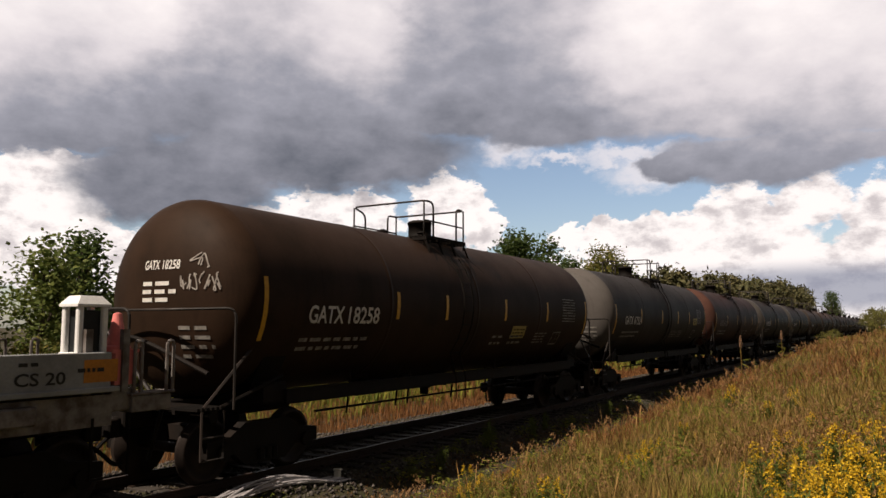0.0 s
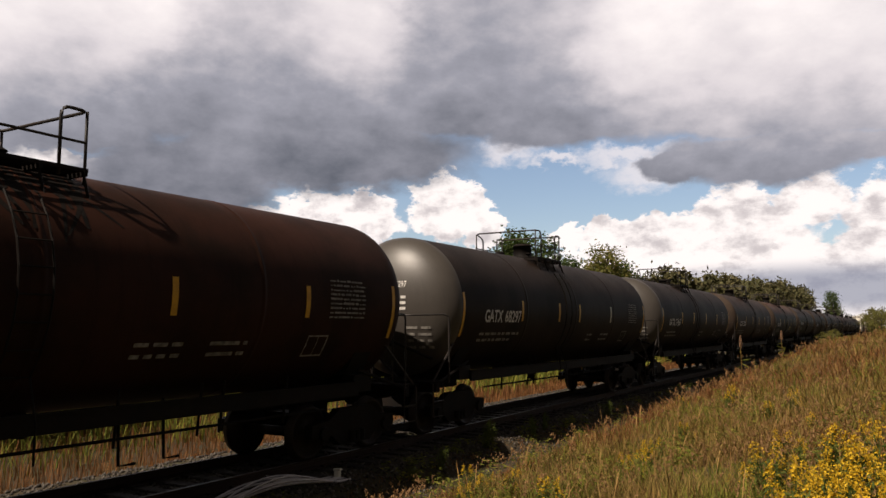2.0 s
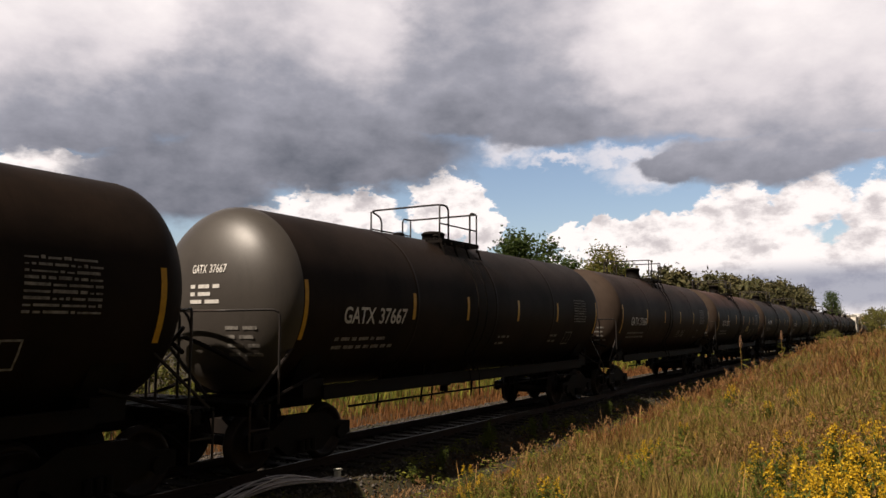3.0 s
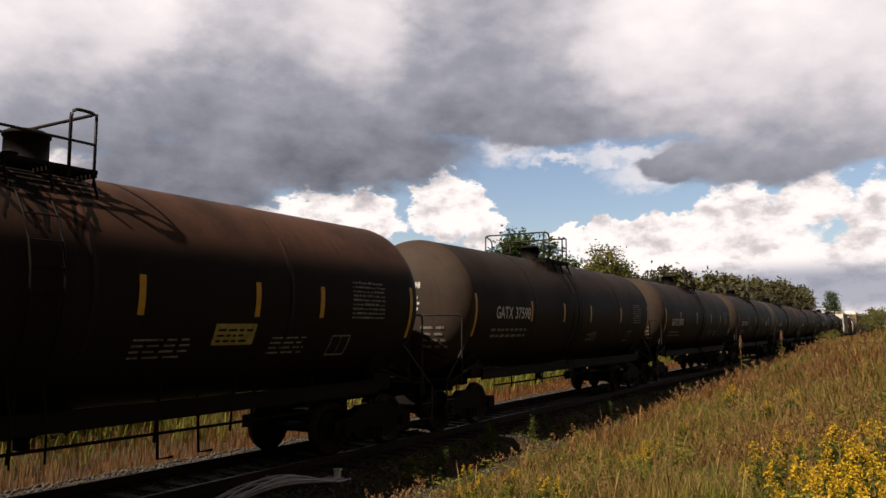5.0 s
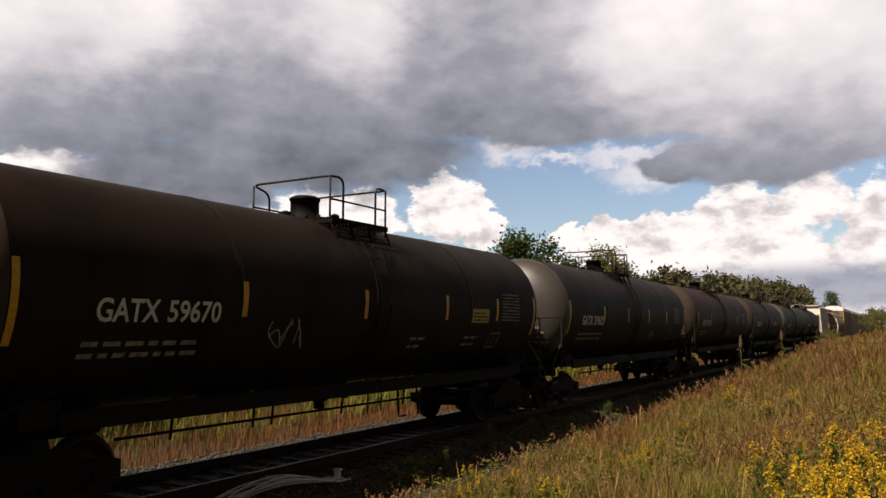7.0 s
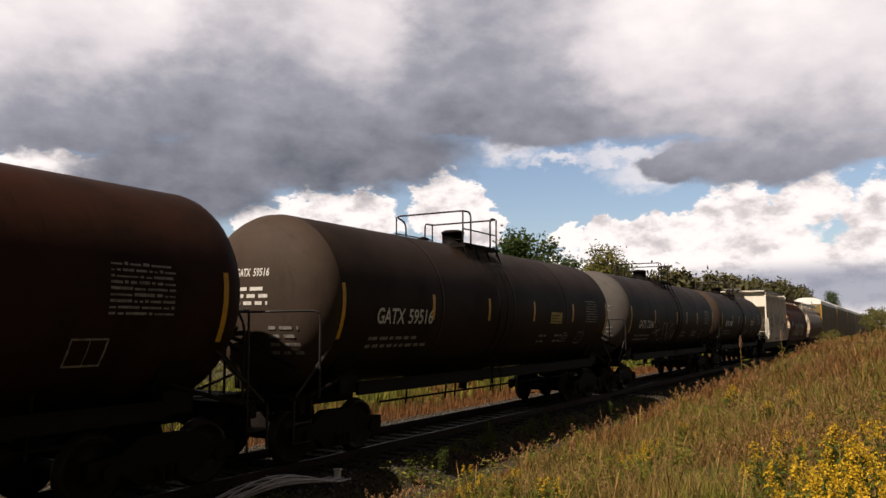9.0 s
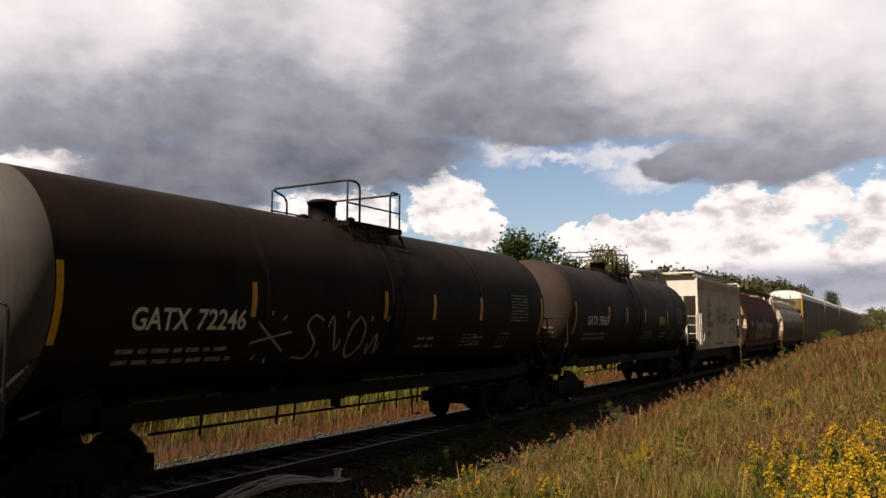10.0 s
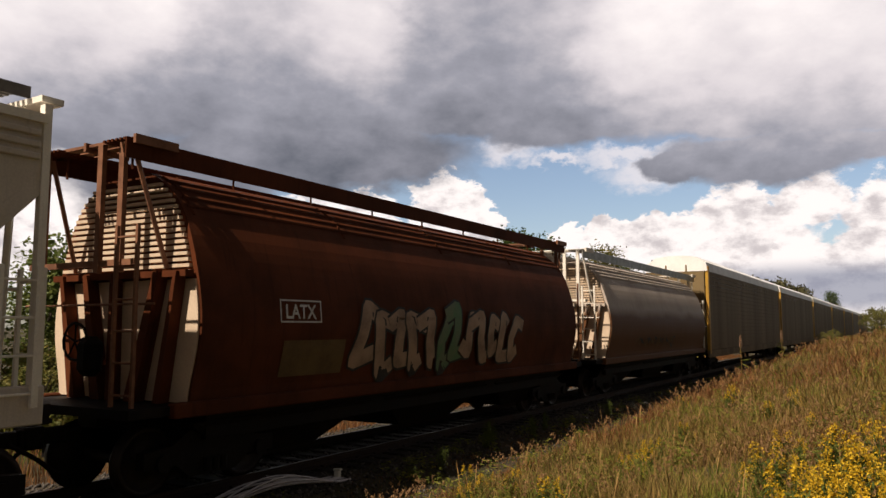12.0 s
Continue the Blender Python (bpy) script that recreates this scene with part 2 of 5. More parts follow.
def writing(body, x0, x1, z0, z1, place, slant=0.0):
    """The built-in font's letters, fitted to a rectangle and laid on a surface: place(x, z) gives a point."""
    cu = bpy.data.curves.new("letters", "FONT")
    cu.body, cu.resolution_u, cu.offset = body, 3, 0.018
    ob = bpy.data.objects.new("letters", cu)
    me = bpy.data.meshes.new_from_object(ob)
    bpy.data.objects.remove(ob)
    bpy.data.curves.remove(cu)
    xs, ys = [v.co.x for v in me.vertices], [v.co.y for v in me.vertices]
    ax, bx, ay, by = min(xs), max(xs), min(ys), max(ys)
    for v in me.vertices:
        h = (v.co.y - ay) / (by - ay)
        v.co = place(x0 + (v.co.x - ax) / (bx - ax) * (x1 - x0) + slant * h, z0 + h * (z1 - z0))
    me.materials.clear()
    return me


def patch(bm, x0, x1, z0, z1, place, nx=2, nz=3):
    """A thin rectangle on a surface."""
    g = [[bm.verts.new(place(x0 + (x1 - x0) * i / nx, z0 + (z1 - z0) * j / nz)) for j in range(nz + 1)] for i in range(nx + 1)]
    for i in range(nx):
        for j in range(nz):
            bm.faces.new((g[i][j], g[i + 1][j], g[i + 1][j + 1], g[i][j + 1]))
    return bm


def bars(x0, x1, z0, z1, rows, place, seed=0, fill=0.55, word=0.16):
    """Rows of bars that stand for small writing."""
    rnd = random.Random(seed)
    bm = bmesh.new()
    step = (z1 - z0) / rows
    for r in range(rows):
        z = z1 - (r + 1) * step
        x = x0
        end = x1 - rnd.random() * 0.3 * (x1 - x0)
        while x < end:
            w = word * rnd.uniform(0.5, 1.4)
            patch(bm, x, min(x + w, x1), z, z + step * fill, place, 1, 1)
            x += w + word * 0.35
    return bm


def stroke(pts, w, place):
    """A painted line of width w through (x, z) points."""
    bm = bmesh.new()
    rows = []
    for i, p in enumerate(pts):
        a, b = pts[max(i - 1, 0)], pts[min(i + 1, len(pts) - 1)]
        dx, dz = b[0] - a[0], b[1] - a[1]
        l = math.hypot(dx, dz) or 1
        nx, nz = -dz / l * w / 2, dx / l * w / 2
        rows.append((bm.verts.new(place(p[0] + nx, p[1] + nz)), bm.verts.new(place(p[0] - nx, p[1] - nz))))
    for a, b in zip(rows, rows[1:]):
        bm.faces.new((a[0], a[1], b[1], b[0]))
    return bm


# letters as brush strokes in a unit square
GLYPHS = {
    "S": [[(0.95, 0.85), (0.45, 1.0), (0.12, 0.75), (0.85, 0.35), (0.7, 0.02), (0.0, 0.08)]],
    "N": [[(0.0, 0.0), (0.15, 1.0), (0.8, 0.02), (1.0, 1.0)]],
    "O": [[(0.5, 1.0), (0.05, 0.75), (0.05, 0.25), (0.5, 0.0), (0.95, 0.3), (0.9, 0.8), (0.5, 1.0)]],
    "W": [[(0.0, 1.0), (0.25, 0.0), (0.5, 0.7), (0.75, 0.0), (1.0, 1.0)]],
    "V": [[(0.0, 1.0), (0.4, 0.0), (0.95, 1.05)]],
    "R": [[(0.05, 0.0), (0.15, 1.0), (0.85, 0.85), (0.75, 0.5), (0.2, 0.45), (0.95, 0.0)]],
    "e": [[(0.1, 0.33), (0.85, 0.40), (0.7, 0.70), (0.25, 0.66), (0.05, 0.30), (0.35, 0.0), (0.9, 0.1)]],
}


def sprayed(car, word, x0, z0, w, h, width, place, material, gap=0.15, name="sprayed_letter"):
    """A word in single strokes of spray paint, a part for each stroke."""
    step = w / len(word)
    for k, letter in enumerate(word):
        for line in GLYPHS[letter]:
            pts = [(p.x, p.z) for p in rounded([(x0 + step * (k + a * (1 - gap)), 0, z0 + h * (b + 0.07 * math.sin(1.9 * k))) for a, b in line], step * 0.3, 4)]
            part(name, stroke(pts, width, place), material, car, "sprayed letter" if k == 0 else "")


STORE = {}


def stored(key, make):
    if key not in STORE:
        STORE[key] = mesh_of(make(), key, key.startswith("smooth"))
    return STORE[key]


# ---------------------------------------------------------------- running gear
WHEEL_R = 0.457
MOVING, TURNING = [], []


def wheelset_mesh():
    bm = bmesh.new()
    for s in (-1, 1):
        prof = [(s * 0.66, WHEEL_R + 0.03), (s * 0.69, WHEEL_R + 0.03), (s * 0.70, WHEEL_R), (s * 0.79, WHEEL_R - 0.006), (s * 0.79, WHEEL_R - 0.07), (s * 0.745, WHEEL_R - 0.09), (s * 0.735, 0.16), (s * 0.78, 0.13), (s * 0.78, 0.09)]
        lathe(bm, prof, (0, 0, 0), "y", 28)
    lathe(bm, [(-1.0, 0.08), (1.0, 0.08)], (0, 0, 0), "y", 12)
    return bm


def frame_side(s):
    bm = bmesh.new()
    y = s * 1.02
    out = [(-1.18, 0.40), (-1.18, 0.62), (-0.75, 0.66), (-0.45, 0.84), (0.45, 0.84), (0.75, 0.66), (1.18, 0.62), (1.18, 0.40), (0.66, 0.40), (0.42, 0.22), (-0.42, 0.22), (-0.66, 0.40)]
    loft(bm, [[(x, y - 0.08, z) for x, z in out], [(x, y + 0.08, z) for x, z in out]])
    for x in (-0.89, 0.89):
        lathe(bm, [(y + s * 0.08, 0.12), (y + s * 0.14, 0.12)], (x, 0, WHEEL_R), "y", 10)
    return bm


def spring_mesh():
    return lathe(bmesh.new(), [(0.27, 0.06), (0.44, 0.06)], (0, 0, 0), "z", 8)


def truck(parent, x):
    body = part("truck", stored("bolster", lambda: boxes(((0, 0, 0.55), (0.42, 2.2, 0.24)), ((0, 0, 0.78), (0.5, 0.5, 0.24)), ((-0.45, 0, 0.35), (0.1, 1.6, 0.12)), ((0.45, 0, 0.35), (0.1, 1.6, 0.12)))), IRON, parent, at=pose(x, 0, 0))
    for s in (-1, 1):
        part("side_frame", stored("side_frame%d" % s, lambda: frame_side(s)), IRON, body)
    for s in (-1, 1):
        for dx in (-0.14, 0.0, 0.14):
            part("spring", stored("spring", spring_mesh), IRON, body, at=pose(dx, s * 1.13, 0))
    for dx in (-0.89, 0.89):
        w = part("wheelset", stored("smooth_wheelset", wheelset_mesh), TREAD, body, "steel wheels on an axle", pose(dx, 0, WHEEL_R))
        TURNING.append(w)
    return body


def coupler(parent, x, s):
    def make():
        bm = boxes(((0.35, 0, 0.86), (0.75, 0.16, 0.2)), ((0.05, 0.03, 0.86), (0.26, 0.26, 0.28)), ((-0.08, -0.09, 0.86), (0.16, 0.1, 0.26)), bevel=0.02)
        return bm
    part("coupler", stored("coupler", make), IRON, parent, at=pose(x, 0, 0, 0, 0, 0 if s < 0 else 180))

    def hose():
        return rod(bmesh.new(), rounded([(0.5, 0.35, 0.85), (0.1, 0.35, 0.62), (-0.15, 0.3, 0.4), (-0.4, 0.12, 0.36)], 0.2), 0.03)
    part("air_hose", stored("hose", hose), IRON, parent, "black rubber air hose", pose(x, 0, 0, 0, 0, 0 if s < 0 else 180))


# ---------------------------------------------------------------- tank cars
R, ZC, SHELL, HEAD = 1.545, 2.717, 13.55, 0.77


def on_tank(off=0.008):
    return lambda x, z: Vector((x, -math.sqrt(max((R + off) ** 2 - (z - ZC) ** 2, 0.0)), z))


def on_head(off=0.01):
    """Lays (y, z) on the front head; writing runs towards -y there."""
    def place(a, z):
        d = 1 - (a * a + (z - ZC) ** 2) / (R * R)
        return Vector((-HEAD * math.sqrt(max(d, 0.0)) - off, -a, z))
    return place


def shell_mesh():
    n = 10
    prof = [(-HEAD * math.cos(math.pi / 2 * i / n), max(R * math.sin(math.pi / 2 * i / n), 0.01)) for i in range(n + 1)]
    for x in (0.0, 3.3, 6.7, 10.1, SHELL):
        prof += [(x - 0.04, R), (x, R), (x + 0.01, R + 0.006), (x + 0.05, R + 0.006), (x + 0.06, R), (x + 0.1, R)] if 0 < x < SHELL else [(x - 0.1, R), (x, R)] if x else [(0.001, R), (0.1, R)]
    prof += [(SHELL + HEAD * math.sin(math.pi / 2 * i / n), max(R * math.cos(math.pi / 2 * i / n), 0.01)) for i in range(1, n + 1)]
    return lathe(bmesh.new(), prof, (0, 0, ZC), "x", 72)


def hoop_front():
    bm = bmesh.new()
    rod(bm, rounded([(6.45, 0.95, 4.1), (6.45, 0.95, 4.84), (6.0, 0.95, 4.95), (6.0, -0.95, 4.95), (6.35, -0.95, 4.95), (6.35, -0.95, 4.08)], 0.16), 0.022)
    rod(bm, [(6.0, -0.93, 4.95), (6.0, -0.93, 4.0)], 0.02)
    rod(bm, [(6.0, 0.93, 4.93), (6.0, 0.93, 4.0)], 0.02)
    return bm


def hoop_rear():
    bm = bmesh.new()
    rod(bm, rounded([(7.35, 0.95, 4.1), (7.35, 0.95, 4.93), (7.7, 0.95, 4.93), (7.7, -0.95, 4.93), (7.35, -0.95, 4.93), (7.35, -0.95, 4.08)], 0.12), 0.022)
    rod(bm, [(7.7, -0.94, 4.93), (7.7, -0.94, 4.0)], 0.02)
    rod(bm, [(7.7, 0.94, 4.93), (7.7, 0.94, 4.0)], 0.02)
    return bm


def hoop_side(s):
    bm = bmesh.new()
    rod(bm, rounded([(6.0, s * 0.95, 4.53), (7.7, s * 0.95, 4.53)], 0.1), 0.018)
    return bm


def platform_frame(s):
    bm = bmesh.new()
    for x in (6.0, 6.55, 7.1, 7.68):
        box(bm, (x, s * 0.79, 4.14), (0.05, 0.42, 0.07))
        rod(bm, [(x, s * 0.95, 4.14), (x, s * 1.12, 3.7)], 0.02, 5)
    box(bm, (6.85, s * 0.6, 4.15), (1.75, 0.04, 0.09))
    return bm


def platform(car, s, at):
    base = part("platform", stored("platform%d" % s, lambda: platform_frame(s)), IRON, car, "black open steel platform", at)
    for i in range(5):
        part("slat", stored("slat", lambda: boxes(((6.85, 0, 4.18), (1.75, 0.045, 0.05)))), IRON, base, at=pose(0, s * (0.62 + i * 0.085), 0))


def dome_mesh(tall):
    bm = bmesh.new()
    lathe(bm, [(4.1, 0.30), (4.22, 0.30), (4.22, 0.27), (4.22 + tall, 0.27), (4.22 + tall, 0.29), (4.26 + tall, 0.29), (4.30 + tall, 0.22)], (6.55, 0.0, 0), "z", 24)
    lathe(bm, [(4.15, 0.33), (4.2, 0.36), (4.26, 0.36)], (6.55, 0, 0), "z", 24)
    for k in range(8):
        a = k * math.pi / 4
        box(bm, (6.55 + 0.34 * math.cos(a), 0.34 * math.sin(a), 4.28), (0.05, 0.05, 0.1))
    return bm


VALVES = ((6.15, 0.25, [(4.1, 0.1), (4.32, 0.1), (4.34, 0.14), (4.38, 0.14), (4.42, 0.05)]), (7.05, -0.2, [(4.1, 0.07), (4.36, 0.07), (4.4, 0.1), (4.44, 0.04)]), (7.25, 0.1, [(4.15, 0.2), (4.26, 0.2), (4.29, 0.1)]))


def ladder_rail(x):
    place = on_tank(0.07)
    return rod(bmesh.new(), [place(x, z) for z in (3.75, 3.5, 3.2, 2.9, 2.6, 2.3, 2.0, 1.7)] + [(x, -1.4, 1.2), (x, -1.4, 0.75)], 0.014, 5)


def ladder(car, at):
    side = part("ladder", stored("ladder_rail", lambda: ladder_rail(6.55)), IRON, car, at=at)
    part("ladder_rail", stored("ladder_rail_b", lambda: ladder_rail(6.95)), IRON, side)
    place = on_tank(0.07)
    for z in (3.5, 3.2, 2.9, 2.6, 2.3, 2.0, 1.7):
        part("rung", stored("rung%.1f" % z, lambda: rod(bmesh.new(), [place(6.55, z), place(6.95, z)], 0.011, 5)), IRON, side)


def drips_mesh():
    """Dark spills that ran down from the fittings."""
    bm = bmesh.new()
    rnd = random.Random(7)
    for i in range(16):
        x0 = 6.2 + rnd.random() * 1.5
        lean = rnd.uniform(-0.5, 0.9)
        a1 = rnd.uniform(45, 72)
        w = rnd.uniform(0.05, 0.13)
        rows = []
        for k in range(9):
            t = k / 8
            a = radians(12 + (a1 - 12) * t)
            x = x0 + lean * t * t + 0.04 * math.sin(5 * t + i)
            ww = w * (1 - 0.75 * t)
            r = R + 0.004
            rows.append((bm.verts.new((x - ww, -r * math.sin(a), ZC + r * math.cos(a))), bm.verts.new((x + ww, -r * math.sin(a), ZC + r * math.cos(a)))))
        for a, b in zip(rows, rows[1:]):
            bm.faces.new((a[0], a[1], b[1], b[0]))
    return bm


def sill_mesh(s, x0):
    bm = bmesh.new()
    box(bm, (x0 + s * 1.7, 0, 1.0), (3.4, 0.34, 0.34), 0.02)
    box(bm, (x0 + s * 0.55, 0, 1.02), (0.16, 2.7, 0.2), 0.02)
    box(bm, (x0 + s * 1.85, 0, 1.26), (0.5, 2.5, 0.3))
    for q in (-1, 1):
        loft(bm, [[(x0 + s * 1.6, q * 0.9, 1.2), (x0 + s * 2.1, q * 0.9, 1.2), (x0 + s * 2.1, q * 1.3, 1.9), (x0 + s * 1.6, q * 1.3, 1.9)], [(x0 + s * 1.6, q * 0.6, 1.2), (x0 + s * 2.1, q * 0.6, 1.2), (x0 + s * 2.1, q * 0.9, 1.6), (x0 + s * 1.6, q * 0.9, 1.6)]])
        rod(bm, [(x0 + s * 0.6, q * 1.3, 1.1), (x0 + s * 2.0, q * 1.25, 1.5)], 0.03, 5)
    return bm


def brake_mesh():
    bm = bmesh.new()
    lathe(bm, [(3.6, 0.16), (4.5, 0.16)], (0, -0.5, 1.1), "x", 14)
    box(bm, (5.2, -0.4, 1.12), (0.35, 0.5, 0.3), 0.03)
    rod(bm, [(2.0, 0.4, 1.0), (SHELL - 2, 0.4, 1.0)], 0.03, 6)
    for x in (8.2, 8.9):
        rod(bm, [(x, -0.9, 1.3), (x, -0.95, 0.5), (x + 0.25, -0.95, 0.5)], 0.022, 5)
    return bm


def outlet_mesh():
    bm = bmesh.new()
    lathe(bm, [(0.72, 0.1), (0.85, 0.1), (0.87, 0.17), (1.0, 0.2), (1.32, 0.3)], (6.9, 0, 0), "z", 16)
    for x in (6.5, 7.3):
        box(bm, (x, 0, 1.1), (0.06, 0.7, 0.4))
    return bm


def end_rail_mesh():
    """A pipe rail that bends round the end of the tank from corner to corner."""
    return rod(bmesh.new(), rounded([(-0.45, 1.46, 1.1), (-0.45, 1.46, 2.50), (-0.98, 0.75, 2.50), (-0.98, -0.75, 2.50), (-0.45, -1.46, 2.52), (-0.45, -1.46, 1.1)], 0.14), 0.02)


def brake_hoop_mesh():
    """The hoop by the hand brake, and its slanting stay."""
    bm = bmesh.new()
    rod(bm, rounded([(-1.1, 0.72, 1.15), (-1.1, 0.72, 2.30), (-1.1, 0.55, 2.52), (-1.1, 0.0, 2.52), (-1.1, 0.0, 1.15)], 0.16), 0.022)
    rod(bm, [(-1.05, 0.62, 2.25), (-1.0, -0.55, 1.2)], 0.028, 6)
    return bm


def end_steps_mesh(q):
    bm = bmesh.new()
    rod(bm, [(-0.95, q * 1.38, 1.1), (-0.95, q * 1.38, 0.45), (-0.55, q * 1.38, 0.45), (-0.55, q * 1.38, 1.1)], 0.02, 5)
    rod(bm, [(-0.95, q * 1.38, 0.75), (-0.55, q * 1.38, 0.75)], 0.016, 5)
    rod(bm, [(-0.9, q * 1.35, 1.15), (0.1, q * 1.3, 2.0)], 0.024, 5)
    return bm


def end_line_mesh():
    return rod(bmesh.new(), rounded([(-0.8, 0.9, 1.9), (-0.85, 0.4, 2.15), (-0.85, -0.2, 2.0), (-0.7, -1.2, 1.6)], 0.3), 0.035, 6)


def end_deck(car, at):
    base = part("end_deck", stored("deckbearer", lambda: boxes(((-0.77, -0.9, 1.085), (0.5, 0.06, 0.06)), ((-0.77, 0.9, 1.085), (0.5, 0.06, 0.06)), ((-0.77, 0, 1.085), (0.06, 1.8, 0.06)))), IRON, car, at=at)
    for i in range(6):
        part("slat", stored("deckslat", lambda: boxes(((0, 0, 1.13), (0.05, 2.7, 0.04)))), IRON, base, at=pose(-0.98 + i * 0.085, 0, 0))


MARKS = [(3.55, 5.35, 8.1, 10.6), (2.95, 5.8, 8.3, 10.3), (3.05, 6.0, 8.5, 11.1), (3.05, 5.45, 7.0, 9.8), (3.2, 5.35, 7.9, 10.4), (3.0, 5.5, 8.0, 10.4), (2.6, 5.0, 7.4, 9.4, 10.85), (3.06, 5.26, 7.4, 10.3), (2.45, 5.5, 8.6, 10.8), (3.4, 6.3, 9.1, 11.4), (3.0, 5.5, 8.0, 10.5), (3.0, 6.8, 10.0), (2.96, 5.4, 7.9, 10.6), (3.07, 6.4, 8.1, 10.1), (3.0, 4.9, 7.1, 10.2)]
SHIFTS = (-0.6, 0.0, -0.15, -0.75, -0.85, -0.5, -0.62, -0.72, -0.05, 0.0, -0.3, -0.5, -0.75, 0.0, -0.68)
DOMES = {"18258": 0.15, "56795": 0.2, "67524": -0.45}
LIFTS = {1: 0.03, 3: 0.05, 7: 0.14, 13: -0.1}


def strip_mesh(x, z0=2.4, z1=2.9, w=0.1):
    return patch(bmesh.new(), x - w / 2, x + w / 2, z0, z1, on_tank(0.007), 1, 5)


def data_panel():
    bm = bmesh.new()
    place = on_tank(0.010)
    rnd = random.Random(3)
    for r in range(9):
        z = 2.40 + r * 0.075
        x = 11.65
        while x < 12.55:
            w = rnd.choice((0.05, 0.09, 0.16, 0.3))
            patch(bm, x, min(x + w, 12.6), z, z + 0.018 + 0.022 * rnd.random(), place, 1, 1)
            x += w + 0.03
    return bm


def frame_mark(x0, x1, z0, z1, w=0.025):
    bm = bmesh.new()
    place = on_tank(0.010)
    for a in ((x0, x1, z0, z0 + w), (x0, x1, z1 - w, z1), (x0, x0 + w, z0, z1), (x1 - w, x1, z0, z1), ((x0 + x1) / 2, (x0 + x1) / 2 + w / 2, z0, z1)):
        patch(bm, *a, place, 1, 2)
    return bm


def tank_car(s0, mark, number, paint, label, strips, seed, head=None, tall=0.42, number_x=(1.04, 2.95), board=None, marks=None, lift=0.0, shift=0.0):
    rnd = random.Random(seed)
    col_faint = number == "67503"
    car = thing("tank_car", label, "tank car", pose(s0, TRACK_Y, 0), "tank cars of the train")
    MOVING.append((car, s0))
    me = stored("smooth_shell", shell_mesh).copy()
    me.materials.clear()
    me.materials.append(paint)
    # only the sunward head gets the paler colour, sunlight painted into it
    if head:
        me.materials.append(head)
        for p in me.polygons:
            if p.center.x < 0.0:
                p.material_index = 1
    part("tank", me, paint, car)
    top = pose(shift, 0, 0)
    part("manway_dome", stored("smooth_dome%.2f" % tall, lambda: dome_mesh(tall)), IRON, car, "black capped manway dome", pose(DOMES.get(number, -0.15), 0, 0))
    for x, y, profile in VALVES:
        part("valve", stored("valve%.2f" % x, lambda: lathe(bmesh.new(), profile, (x, y, 0), "z", 12)), IRON, car, at=top)
    for s in (-1, 1):
        platform(car, s, top)
    part("guard_rail", stored("smooth_hoopf", hoop_front), TUBE, car, "bent black pipe railing", top)
    part("guard_rail", stored("smooth_hoopr", hoop_rear), TUBE, car, "bent black pipe railing", top)
    for s in (-1, 1):
        part("side_rail", stored("hoops%d" % s, lambda: hoop_side(s)), TUBE, car, at=top)
    ladder(car, top)
    part("spill_stains", stored("drips", drips_mesh), IRON, car, "dark spills run down the tank", top)
    part("stub_sill", stored("sillf", lambda: sill_mesh(1, -1.25)), IRON, car)
    part("stub_sill", stored("sillr", lambda: sill_mesh(-1, SHELL + 1.25)), IRON, car)
    for s in (-1, 1):
        part("side_sill", stored("tanksill%d" % s, lambda: boxes(((SHELL / 2, s * 1.28, 1.17), (SHELL - 1.6, 0.06, 0.22)), ((SHELL / 2, s * 1.26, 1.285), (SHELL - 1.6, 0.14, 0.02)))), IRON, car, "black steel sill under the tank")
    part("side_pipe", stored("siderod", lambda: rod(bmesh.new(), [(1.6, -1.2, 0.88), (SHELL - 1.6, -1.2, 0.88)], 0.022, 6)), IRON, car)
    for x in (2.4, 3.9, 4.3, 6.0, 7.9, 9.2, 9.6, 10.9):
        part("pipe_hanger", stored("hanger", lambda: rod(bmesh.new(), [(0, -1.32, 1.5), (0, -1.24, 0.78)], 0.02, 5)), IRON, car, at=pose(x, 0, 0))
    part("brake_gear", stored("brakes", brake_mesh), IRON, car)
    part("bottom_outlet", stored("outlet", outlet_mesh), IRON, car)
    for flip in (0, 1):
        at = pose(SHELL * flip, 0, 0, 0, 0, 180 * flip)
        part("end_rail", stored("endrail", end_rail_mesh), TUBE, car, at=at)
        part("brake_hoop", stored("brakehoop", brake_hoop_mesh), TUBE, car, at=at)
        for q in (-1, 1):
            part("end_step", stored("endstep%d" % q, lambda: end_steps_mesh(q)), TUBE, car, at=at)
        end_deck(car, at)
        part("brake_line", stored("endline", end_line_mesh), IRON, car, at=at)
    coupler(car, -1.3, -1)
    coupler(car, SHELL + 1.3, 1)
    truck(car, 0.6)
    truck(car, 12.95)
    tape = PALE if strips == "pale" else YELLOW
    for x in marks:
        part("reflective_strip", stored("strip%.2f%s" % (x, strips != "yellow" and (strips == "pale" or x > 8)), lambda: strip_mesh(x)), tape if strips != "mixed" or x < 8 else PALE, car)
    for x in (0.06, SHELL - 0.08):
        part("reflective_strip", stored("strip%.2f%s" % (x, strips == "pale"), lambda: strip_mesh(x, 2.05, 3.0, 0.09)), tape, car)
    x0, x1 = number_x
    xm = x0 + 0.47 * (x1 - x0)
    part("reporting_mark", writing(mark, x0, xm, 2.31 + lift, 2.60 + lift, on_tank(0.012)), FAINT if col_faint else WHITE, car, "white painted reporting mark")
